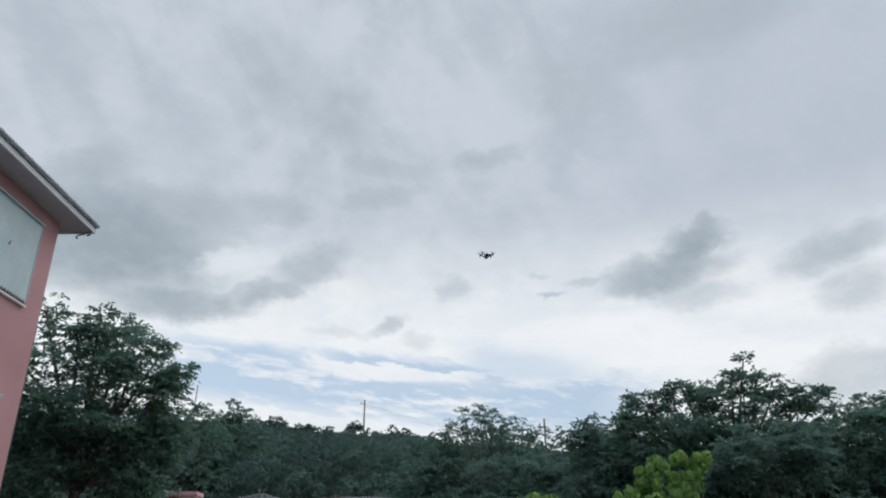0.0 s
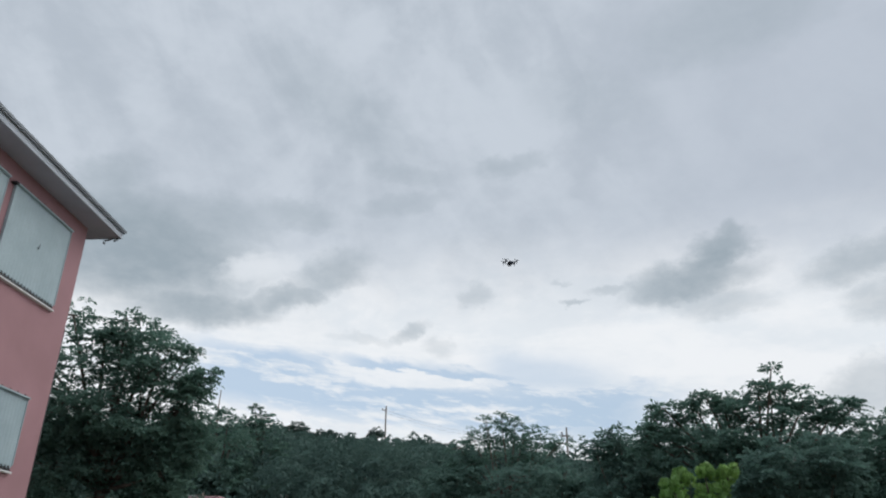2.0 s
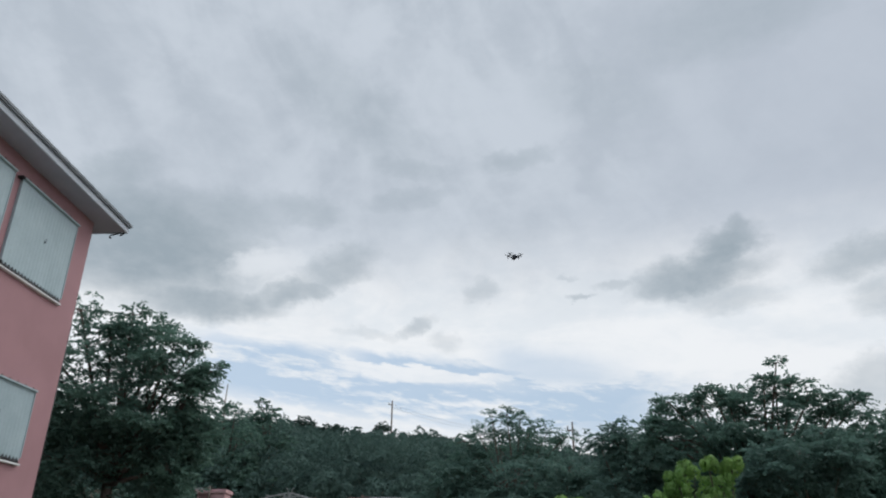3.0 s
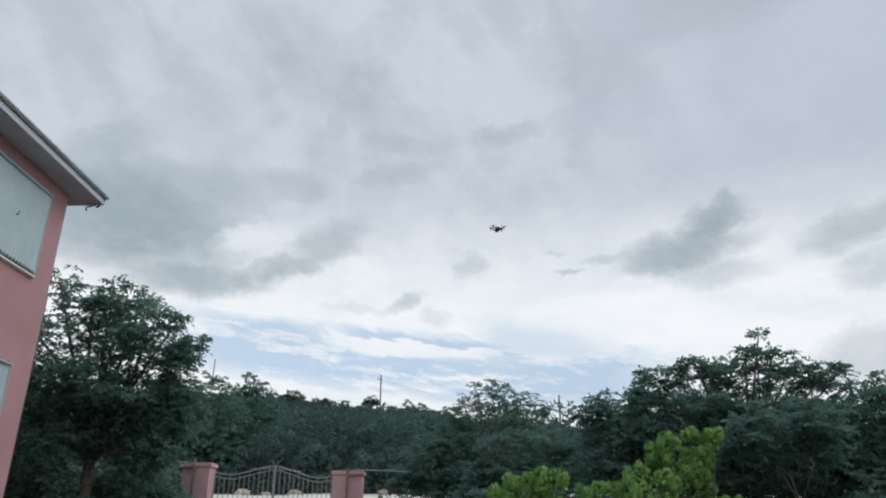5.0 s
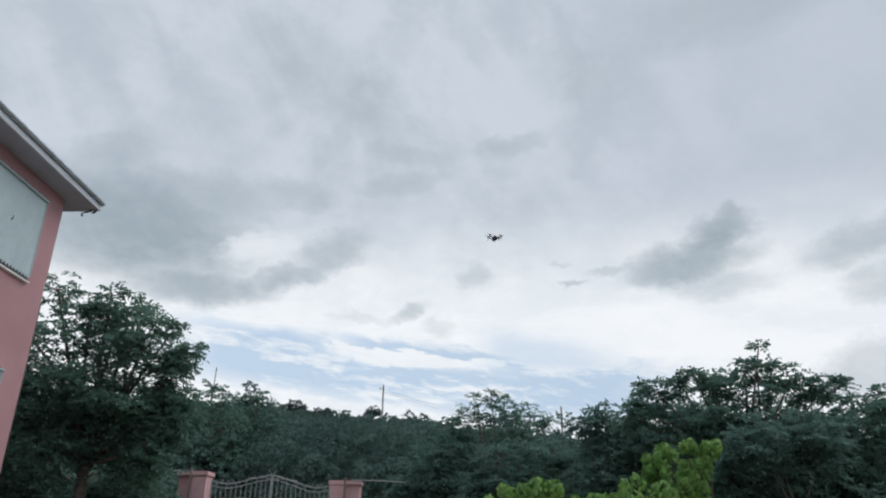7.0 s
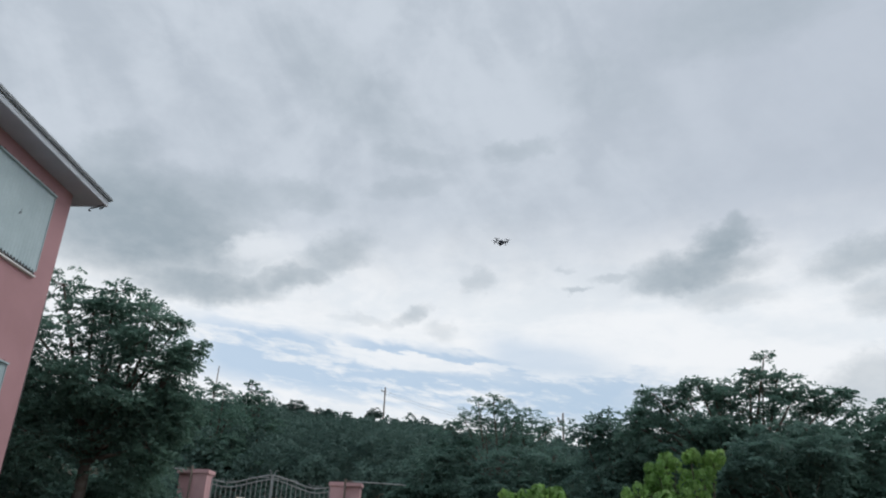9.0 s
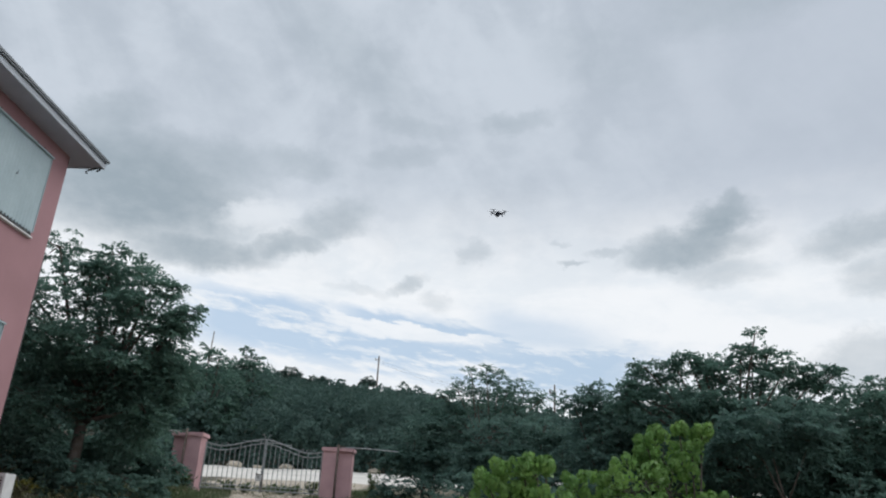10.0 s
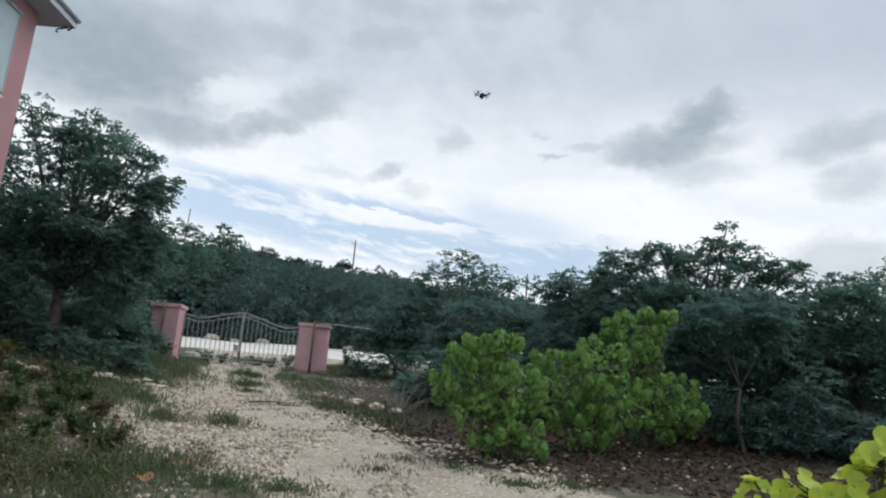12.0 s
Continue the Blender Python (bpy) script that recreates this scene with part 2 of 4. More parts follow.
BARK = material("bark", (0.10, 0.085, 0.07), 0.95, vary=(0.15, 0.13, 0.115), scale=7, fine=45, bump=0.8)
WOODPOLE = material("weathered_pole", (0.22, 0.19, 0.17), 0.9, scale=2, bump=0.3)
# LEAF, LEAF_DARK and LEAF_FAR carry a bluish haze tint in their base colours
LEAF = material("tree_leaves", (0.132, 0.236, 0.188), 0.7, vary=(0.104, 0.192, 0.156), scale=0.9, translucent=0.5, per_island=0.12, bump=0, spec=0.4)
LEAF_DARK = material("dark_leaves", (0.130, 0.226, 0.190), 0.7, vary=(0.104, 0.186, 0.160), scale=0.7, translucent=0.5, per_island=0.12, bump=0, spec=0.3)
LEAF_BRIGHT = material("bush_leaves", (0.245, 0.42, 0.118), 0.5, vary=(0.165, 0.32, 0.10), scale=1.6, translucent=0.35, per_island=0.2, bump=0)
LEAF_GRAPE = material("sea_grape_leaves", (0.46, 0.54, 0.06), 0.42, vary=(0.30, 0.42, 0.07), scale=5, fine=80, translucent=0.35, per_island=0.3, bump=0.1)
LEAF_FAR = material("far_leaves", (0.096, 0.164, 0.140), 0.85, vary=(0.068, 0.122, 0.108), scale=0.33, translucent=0.35, per_island=0.08, bump=0)
GRASS = material("grass_blades", (0.100, 0.165, 0.076), 0.7, vary=(0.165, 0.182, 0.110), scale=0.9, translucent=0.3, per_island=0.4, bump=0)
LITTER = material("dead_leaves", (0.060, 0.038, 0.026), 0.8, vary=(0.155, 0.10, 0.066), scale=5, translucent=0.1, per_island=0.6, bump=0)
STONE = material("limestone", (0.51, 0.455, 0.375), 0.9, vary=(0.34, 0.295, 0.235), scale=6, fine=70, bump=0.5, per_island=0.5)


# ---- builders ----
def link(name, me, mat, parent=None, label=""):
    me.materials.append(mat)
    ob = new(name, me)
    ob.parent = parent
    if label:
        ob["label"] = label
    return ob


def part(name, bm, mat, parent=None, label="", smooth=False):
    """One mesh object from a bmesh."""
    me = bpy.data.meshes.new(name)
    bmesh.ops.recalc_face_normals(bm, faces=bm.faces)
    bm.to_mesh(me)
    bm.free()
    if smooth:
        me.polygons.foreach_set("use_smooth", [True] * len(me.polygons))
    return link(name, me, mat, parent, label)


def box(x0, x1, y0, y1, z0, z1, bevel=0.0, bm=None):
    own = bm is None
    bm = bmesh.new() if own else bm
    c = bmesh.ops.create_cube(bm, size=1.0)["verts"]
    for v in c:
        v.co = Vector(((x0 + x1) / 2 + v.co.x * (x1 - x0), (y0 + y1) / 2 + v.co.y * (y1 - y0), (z0 + z1) / 2 + v.co.z * (z1 - z0)))
    if bevel:
        bmesh.ops.bevel(bm, geom=list({e for v in c for e in v.link_edges}), offset=bevel, segments=2, affect="EDGES")
    return bm


def tube(path, radii, sides=8, bm=None):
    """A tapered tube along points."""
    bm = bm or bmesh.new()
    pts = [Vector(p) for p in path]
    rings = []
    for i, p in enumerate(pts):
        d = (pts[min(i + 1, len(pts) - 1)] - pts[max(i - 1, 0)]).normalized()
        a = d.cross(Vector((0.31, 0.2, 0.93)) if abs(d.z) < 0.9 else Vector((1, 0.1, 0))).normalized()
        b = d.cross(a)
        r = radii[i] if hasattr(radii, "__len__") else radii
        rings.append([bm.verts.new(p + (a * math.cos(k * math.tau / sides) + b * math.sin(k * math.tau / sides)) * r) for k in range(sides)])
    for q, w in zip(rings, rings[1:]):
        for k in range(sides):
            bm.faces.new((q[k], q[(k + 1) % sides], w[(k + 1) % sides], w[k]))
    bm.faces.new(rings[0][::-1])
    bm.faces.new(rings[-1])
    return bm


def polys(name, V):
    """A mesh of loose faces from an array (n, k, 3)."""
    n, k = V.shape[:2]
    me = bpy.data.meshes.new(name)
    me.vertices.add(k * n)
    me.vertices.foreach_set("co", np.ascontiguousarray(V, dtype=np.float32).ravel())
    me.loops.add(k * n)
    me.loops.foreach_set("vertex_index", np.arange(k * n, dtype=np.int32))
    me.polygons.add(n)
    me.polygons.foreach_set("loop_start", np.arange(n, dtype=np.int32) * k)
    me.update(calc_edges=True)
    return me


def unit(v):
    return v / (np.linalg.norm(v, axis=-1, keepdims=True) + 1e-9)


def leaves(P, D, length, width, rng, fold=0.25):
    """Folded diamond leaves at P pointing along D."""
    n = len(P)
    D = unit(D)
    side = unit(np.cross(D, rng.normal(size=(n, 3)) * 0.6 + (0, 0, 1)))
    up = np.cross(side, D)
    ln, wd = (length * rng.uniform(0.7, 1.3, n))[:, None], (width * rng.uniform(0.7, 1.3, n))[:, None]
    mid = P + D * ln * 0.5
    return np.stack([P, mid + side * wd * 0.5 + up * wd * fold, P + D * ln - up * ln * 0.12, mid - side * wd * 0.5 + up * wd * fold], 1)


PADDLE = ((0, 0), (0.45, 0.30), (0.80, 0.42), (1.0, 0.18), (1.0, -0.18), (0.80, -0.42), (0.45, -0.30))


def paddles(P, D, length, width, rng, face=(0, 0, 1)):
    """Rounded paddle leaves at P along D, a little cupped, turned towards face."""
    n = len(P)
    D = unit(D)
    side = unit(np.cross(D, rng.normal(size=(n, 3)) * 0.35 + face))
    up = np.cross(side, D)
    ln, wd = (length * rng.uniform(0.7, 1.25, n))[:, None], (width * rng.uniform(0.75, 1.25, n))[:, None]
    return np.stack([P + D * ln * a + side * wd * b + up * (abs(b) * wd * 0.3 - a * a * ln * 0.15) for a, b in PADDLE], 1)


def sprays(P, D, rng, reach=0.55, count=12, length=0.10, width=0.045, droop=0.6):
    """Feathered leaves: leaflets in two rows along an arching stalk from each P along D."""
    n = len(P)
    D = unit(D)
    side = unit(np.cross(D, (0, 0, 1.0)) + rng.normal(size=(n, 3)) * 0.25)
    reach = (reach * rng.uniform(0.6, 1.3, n))[:, None]
    out = []
    for k in range(count):
        s = (k + 1) / count
        base = P + D * reach * s
        base[:, 2] -= (droop * reach[:, 0]) * s * s
        sg = 1 if k % 2 else -1
        dirs = side * sg + D * 0.55 + rng.normal(size=(n, 3)) * 0.25
        dirs[:, 2] -= droop * (0.25 + 0.5 * s)
        out.append(leaves(base, dirs, length, width, rng))
    return np.concatenate(out)


def ball(n, rng, inner=0.35):
    d = unit(rng.normal(size=(n, 3)))
    return d * (inner + (1 - inner) * rng.uniform(0, 1, n)[:, None] ** 0.6)


def tree(name, base, fork, lobes, label, category="tree", mat=LEAF, group="", seed=1, trunk=0.13, density=330, reach=0.30, count=9, length=0.125, width=0.062, droop=0.28, twigs=6, bark=BARK):
    """A tapered trunk with a limb to each lobe of the crown, twigs, and feathered leaves in flat pads. Lobes: centre from the base, and radius."""
    rng = np.random.default_rng(seed)
    thing = new(name)
    thing.location = base
    lean = np.mean([l[:2] for l in lobes], axis=0)
    fk = Vector((lean[0] * 0.4, lean[1] * 0.4, fork))
    bend = Vector((rng.normal() * 0.1, rng.normal() * 0.1, 0))
    part("trunk", tube([(0, 0, -0.3), (0.02, 0, 0.05), fk * 0.5 + bend, fk], [trunk * 1.5, trunk * 1.15, trunk, trunk * 0.85], 10), bark, thing, smooth=True)
    heights = [l[2] + l[3] for l in lobes]
    top, low = max(heights), min(heights)
    every = []
    for cx, cy, cz, r in lobes:
        limb = bmesh.new()
        c = np.array((cx, cy, cz))
        m = (fk + Vector(c)) / 2 + Vector(rng.normal(size=3) * 0.15 * min(1, r))
        tube([fk * 0.96, m, c], [trunk * 0.6, trunk * 0.36, trunk * 0.16], 6, limb)
        # airy pads at the top of the crown, a closed mass below
        high = (cz + r - low) / (top - low + 0.01)
        n = int(density * r * r * (1.4 - 0.7 * high)) + 8
        m_ = max(4, int(13 * r + 3 * r * r))
        hub = ball(m_, rng, 0.6) * (0.95, 0.95, 0.85)
        pick = rng.integers(0, m_, n)
        B = hub[pick] + ball(n, rng, 0.1) * (0.34, 0.34, 0.11)
        core = rng.uniform(size=n) < 0.5 - 0.22 * high
        B[core] = ball(int(core.sum()), rng, 0.1) * 0.75
        P = c + B * r
        D = (B - hub[pick] * 0.5) * (1.3, 1.3, 0.4) + rng.normal(size=(n, 3)) * (0.45, 0.45, 0.2) + (0, 0, 0.12)
        for h in hub[:max(twigs, m_ // 2)]:
            e = Vector(c + h * r)
            q = (Vector(c) + e) / 2 + Vector(rng.normal(size=3) * 0.08 * r)
            tube([c, q, e], [trunk * 0.14, trunk * 0.09, 0.006], 4, limb)
        part("limb", limb, bark, thing, smooth=True)
        every.append(sprays(P, D, rng, min(reach, 0.2 + 0.3 * r), count, length, width, droop))
    link("crown", polys("crown", np.concatenate(every)), mat, thing)
    return tagged(thing, label, category, group)


def bush(name, base, lobes, label, seed=1, density=44, mat=LEAF_BRIGHT, length=0.10, width=0.085):
    """A shrub: stems from one foot, dense round tufts of paddle leaves at the twig ends and darker leaves within."""
    rng = np.random.default_rng(seed)
    thing = new(name)
    thing.location = base
    every = []
    for cx, cy, cz, r in lobes:
        c = np.array((cx, cy, cz))
        stem = bmesh.new()
        m = Vector((cx * 0.5, cy * 0.5, cz * 0.4)) + Vector(rng.normal(size=3) * 0.04)
        tube([(cx * 0.06, cy * 0.06, -0.1), m, c], [0.028, 0.02, 0.012], 6, stem)
        n = int(density * r * r) + 6
        B = ball(n, rng, 0.85) * (1, 1, 0.95)
        P = c + B * r
        P = P[P[:, 2] > 0.08]
        B = unit(P - c)
        for p in P:
            tube([c, (Vector(c) + Vector(p)) / 2 - Vector((0, 0, 0.03)), p], [0.007, 0.005, 0.004], 4, stem)
        part("stem", stem, BARK, thing, smooth=True)
        axis = unit(B * (0.6, 0.6, 0.25) + (0, 0, 0.85))
        size = rng.uniform(0.075, 0.125, len(P))[:, None]
        for k in range(40):
            out = unit(rng.normal(size=P.shape) + axis * 0.35)
            grow = unit(axis - out * (axis * out).sum(1, keepdims=True)) + out * rng.uniform(0.1, 0.7)
            at = P + axis * size * 0.5 + out * size * (0.9, 0.9, 1.15) - unit(grow) * length * 0.45
            every.append(paddles(at, grow, length, width, rng, out))
        k = int(420 * r * r) + 20
        Q = c + ball(k, rng, 0.1) * r * 0.85
        Q = Q[Q[:, 2] > 0.05]
        every.append(paddles(Q, (Q - c) + rng.normal(size=Q.shape) * 0.3 * r + (0, 0, 0.1), length, width, rng))
    link("foliage", polys("foliage", np.concatenate(every)), mat, thing)
    return tagged(thing, label, "shrub", "green shrubs beside the drive")


# ---- ground ----
def smooth(a, b, v):
    t = np.clip((v - a) / (b - a), 0, 1)
    return t * t * (3 - 2 * t)


def rise(x, y):
    """The lie of the land: a level yard, a drive that climbs to the gate, a road beyond and a long hillside."""
    x, y = np.asarray(x, float), np.asarray(y, float)
    z = 0.143 * np.clip(y - 7, 0, 17.5) + 0.14 * np.clip(y - 24.5, 0, 13.5) + 0.4 * smooth(38.4, 40.6, y)
    z = z + smooth(38, 50, y) * 0.4 + np.clip(y - 39, 0, 96) * (0.182 - 0.045 * smooth(-10, 8, x) - 0.01 * smooth(10, 45, x) + 0.034 * smooth(-14, -42, x))
    z = z - np.clip(y - 140, 0, 900) * 0.08
    z = z + 0.2 * np.clip(-x - 5, 0, 9) * smooth(5, 12, y) * smooth(24.5, 19, y)
    z = z + 0.10 * np.sin(x * 0.9 + 1.3) * np.sin(y * 0.7) * smooth(8, 12, y) * smooth(0.2, 2, np.abs(x + 3)) * 0.4
    return z


def drive(x, y):
    """How much the ground at (x, y) belongs to the bare drive, 0 to 1."""
    x, y = np.asarray(x, float), np.asarray(y, float)
    at = [0, 7, 9, 10.5, 12.5, 15, 18, 22, 25, 29]
    mid = np.interp(y, at, [1.4, 1.2, 0.9, 0.3, -1.8, -3.6, -4.6, -5.6, -6.2, -6.6])
    half = np.interp(y, at, [2.6, 2.6, 2.6, 2.8, 3.2, 2.3, 1.4, 1.02, 1.15, 3.0])
    return smooth(1.25, 0.75, np.abs(x - mid) / half) * smooth(38, 35, y)


def roadway(x, y):
    return smooth(30.3, 32, y) * smooth(38.5, 37, y)


def humus_shade(x, y):
    """Where dead leaves have turned to dark soil under the shrubs and trees, with the shade there painted into its
    colour.
    """
    x, y = np.asarray(x, float), np.asarray(y, float)
    east = smooth(-0.5, 0.5, x + 0.30 * (y - 12.4)) * smooth(11.2, 12.4, y + 0.12 * x) * smooth(27, 24, y)
    return np.maximum(east, smooth(-6.2, -7.6, x) * smooth(15.2, 16.6, y) * smooth(25, 22, y))


def spaced(parts):
    return np.concatenate([np.linspace(a, b, n, endpoint=False) for a, b, n in parts])


gx = spaced([(-1500, -120, 14), (-120, -24, 24), (-24, 14, 126), (14, 120, 30), (120, 1501, 14)])
gy = spaced([(-1500, -60, 14), (-60, 4, 20), (4, 40, 130), (40, 160, 50), (160, 3001, 24)])
X, Y = np.meshgrid(gx, gy)
noise_rng = np.random.default_rng(5)
Z = rise(X, Y) + noise_rng.normal(size=X.shape) * 0.012 * (np.abs(X) < 24) * (Y < 40)
me = bpy.data.meshes.new("ground")
nx, ny = len(gx), len(gy)
idx = np.arange(nx * ny).reshape(ny, nx)
F = np.stack([idx[:-1, :-1], idx[:-1, 1:], idx[1:, 1:], idx[1:, :-1]], -1).reshape(-1, 4)
me.vertices.add(nx * ny)
me.vertices.foreach_set("co", np.stack([X, Y, Z], -1).astype(np.float32).ravel())
me.loops.add(F.size)
me.loops.foreach_set("vertex_index", F.astype(np.int32).ravel())
me.polygons.add(len(F))
me.polygons.foreach_set("loop_start", np.arange(len(F), dtype=np.int32) * 4)
me.update(calc_edges=True)
me.polygons.foreach_set("use_smooth", [True] * len(F))
for name, values in (("bare", drive(X, Y)), ("road", roadway(X, Y)), ("humus_shade", humus_shade(X, Y))):
    me.attributes.new(name, "FLOAT", "POINT").data.foreach_set("value", values.astype(np.float32).ravel())


def ground_material():
    m = material("ground_soil", (0.070, 0.072, 0.047), 0.95, vary=(0.185, 0.172, 0.135), scale=1.1, fine=14, bump=0.6)
    n, l = m.node_tree.nodes, m.node_tree.links
    p = n["Principled BSDF"]
    soil = p.inputs["Base Color"].links[0].from_socket
    tc = n.new("ShaderNodeTexCoord")

    def noise_of(scale, detail=5):
        t = n.new("ShaderNodeTexNoise")
        t.inputs["Scale"].default_value, t.inputs["Detail"].default_value = scale, detail
        l.new(tc.outputs["Object"], t.inputs["Vector"])
        return t.outputs["Fac"]

    def ranged(v, a, b):
        r = n.new("ShaderNodeMapRange")
        r.inputs[1].default_value, r.inputs[2].default_value = a, b
        l.new(v, r.inputs[0])
        return r.outputs[0]

    def mixed(f, a, b):
        x = n.new("ShaderNodeMix")
        x.data_type = "RGBA"
        for k, v in (("Factor", f), ("A", a), ("B", b)):
            wire(l, x.inputs[k], v)
        return x.outputs["Result"]

    sand = mixed(ranged(noise_of(1.1), 0.35, 0.65), (0.47, 0.41, 0.335), (0.38, 0.33, 0.265))
    sand = mixed(ranged(noise_of(2.6, 4), 0.52, 0.74), sand, (0.29, 0.255, 0.205))
    sand = mixed(ranged(noise_of(17, 3), 0.545, 0.63), sand, (0.25, 0.215, 0.17))
    sand = mixed(ranged(noise_of(23, 3), 0.575, 0.63), sand, (0.62, 0.585, 0.52))

    def masked(name, f, over):
        a = n.new("ShaderNodeAttribute")
        a.attribute_name = name
        s = n.new("ShaderNodeMath")
        s.operation = "ADD"
        l.new(a.outputs["Fac"], s.inputs[0])
        h = n.new("ShaderNodeMath")
        h.operation = "MULTIPLY_ADD"
        h.inputs[1].default_value, h.inputs[2].default_value = 1.1, -0.55
        l.new(noise_of(1.3), h.inputs[0])
        l.new(h.outputs[0], s.inputs[1])
        return mixed(ranged(s.outputs[0], 0.35, 0.62), f, over)

    colour = masked("bare", soil, sand)
    # leaf mould brown, taken darker to hold the shade under the canopy
    rot_shade = mixed(ranged(noise_of(2.2), 0.35, 0.65), (0.028, 0.022, 0.018), (0.055, 0.044, 0.035))
    colour = masked("humus_shade", colour, rot_shade)
    white = mixed(ranged(noise_of(0.8), 0.3, 0.7), (0.74, 0.72, 0.68), (0.60, 0.58, 0.54))
    colour = masked("road", colour, white)
    l.new(colour, p.inputs["Base Color"])
    return m


ground = link("ground", me, ground_material())
tagged(ground, "sandy gravel drive climbing through rough grass to a pale road", "ground", kind="structure")


def on_ground(x, y, up=0.0):
    return (x, y, float(rise(x, y)) + up)


# ---- house ----
house = tagged(new("house"), "two storey pink rendered house with metal shuttered windows", "house")
WX, WY = -7.0, 11.26
part("wall", box(-16, WX, -12, WY, -1.0, 7.479, 0.003), PINK, house, "smooth pink rendered wall")


def roof_mesh():
    """Two ribbed sheet slopes with a rolled lower edge, as one mesh."""
    bm = bmesh.new()
    ys = np.arange(-12.5, WY + 0.47, 0.09)
    for sgn, x0 in ((1, -6.52), (-1, -16.48)):
        rows = []
        for k, y in enumerate(ys):
            h = 0.006 if k % 3 == 0 else 0.0
            rows.append([bm.verts.new((x, y, z)) for x, z in ((x0, 7.592), (x0, 7.63 + h), (-11.5, 9.25 + h), (-11.5, 9.18))])
        for a, b in zip(rows, rows[1:]):
            for i in range(4):
                bm.faces.new((a[i], a[(i + 1) % 4], b[(i + 1) % 4], b[i]))
        bm.faces.new(rows[0])
        bm.faces.new(rows[-1][::-1])
    return bm


part("roof", roof_mesh(), ROOF, house, "dark grey ribbed metal roof")
part("soffit", box(-16.42, -6.59, -12.5, WY + 0.37, 7.475, 7.50), SOFFIT, house, "grey boarded soffit under the eave")
part("fascia", box(-6.59, -6.56, -12.5, WY + 0.40, 7.455, 7.585, 0.004), FASCIA, house, "pale grey painted fascia board")
part("drip_edge", box(-6.556, -6.528, -12.5, WY + 0.42, 7.560, 7.588, 0.006), ROOF, house, "grey metal drip edge")
part("barge_board", box(-16.42, -6.592, WY + 0.372, WY + 0.40, 7.46, 7.58), FASCIA, house)
bm = bmesh.new()
tri = [[bm.verts.new((x, y, z)) for x, z in ((-16.3, 7.50), (-6.7, 7.50), (-11.5, 9.17))] for y in (WY - 0.2, WY - 0.03)]
bm.faces.new(tri[0])
bm.faces.new(tri[1][::-1])
for i in range(3):
    bm.faces.new((tri[0][i], tri[1][i], tri[1][(i + 1) % 3], tri[0][(i + 1) % 3]))
part("gable", bm, PINK, house)
hook = bmesh.new()
tube([(-6.69, 11.63, 7.46), (-6.75, 11.63, 7.44), (-6.80, 11.62, 7.42), (-6.845, 11.62, 7.415), (-6.87, 11.62, 7.39), (-6.865, 11.62, 7.36), (-6.84, 11.62, 7.355)], 0.014, 6, hook)
part("gutter_hook", hook, DARK, house, "bent dark metal hook under the eave", smooth=True)
part("gutter_bracket", tube([(-6.62, 11.63, 7.455), (-6.65, 11.63, 7.42), (-6.69, 11.63, 7.41)], 0.018, 6), DARK, house, smooth=True)
part("downpipe", tube([(WX - 0.03, WY + 0.026, 1.2), (WX - 0.03, WY + 0.026, 5.6)], 0.024, 10), DARK, house, "thin dark downpipe", smooth=True)


def shutter(y0, y1, z0, z1):
    """A storm shutter of ribbed metal sheet in a head rail and a sill track, over a wall opening."""
    s = new("window_shutter")
    s.parent = house
    bm = bmesh.new()
    n = max(6, round((y1 - y0) / 0.085))
    prof = []
    for k in range(n):
        a, w = y0 + (y1 - y0) * k / n, (y1 - y0) / n
        prof += [(a, 0.030), (a + w * 0.38, 0.030), (a + w * 0.56, 0.0328), (a + w * 0.86, 0.0328)]
    prof.append((y1, 0.030))
    # ribs cut lower over the dark track; the gaps imitate toothed rib shadow
    foot = lambda d: 0.036 if d > 0.0315 else 0.0
    cols = []
    for y, d in prof:
        cols.append([bm.verts.new((WX + d + e, y, z)) for z, e in ((z0 - foot(d), 0.0), (z1, 0.0), (z1, 0.004), (z0 - foot(d), 0.004))])
    for a, b in zip(cols, cols[1:]):
        for i in range(4):
            bm.faces.new((a[i], a[(i + 1) % 4], b[(i + 1) % 4], b[i]))
    bm.faces.new(cols[0])
    bm.faces.new(cols[-1][::-1])
    part("panel", bm, SHUTTER, s, "pale blue grey ribbed metal panel")
    part("head_rail", box(WX - 0.005, WX + 0.075, y0 - 0.02, y1 + 0.02, z1 - 0.012, z1 + 0.016, 0.004), SHUTTER, s)
    part("sill", box(WX - 0.005, WX + 0.06, y0 - 0.05, y1 + 0.02, z0 - 0.112, z0 - 0.082, 0.006), WHITE, s, "white painted sill ledge")
    part("sill_track", box(WX - 0.005, WX + 0.028, y0, y1, z0 - 0.081, z0 + 0.01), DARK, s)
    part("side_rail", box(WX - 0.005, WX + 0.045, y1 + 0.001, y1 + 0.018, z0, z1 - 0.013), SHUTTER, s)
    part("side_rail", box(WX - 0.005, WX + 0.045, y0 - 0.018, y0 - 0.001, z0, z1 - 0.013), SHUTTER, s)
    for k in range(round((y1 - y0) / 0.2)):
        yb = y0 + 0.1 + k * 0.2
        part("bolt", tube([(WX + 0.060, yb, z1 + 0.016), (WX + 0.060, yb, z1 + 0.034)], 0.011, 6), DARK, s)
    ym, zm = (y0 + y1) / 2, (z0 + z1) / 2
    bm = bmesh.new()
    tube([(WX + 0.035, ym + 0.05, zm), (WX + 0.06, ym + 0.05, zm)], 0.012, 8, bm)
    tube([(WX + 0.055, ym + 0.05, zm + 0.005), (WX + 0.06, ym + 0.05, zm + 0.06)], 0.006, 6, bm)
    part("latch", bm, ROOF, s, "small dark turn latch")
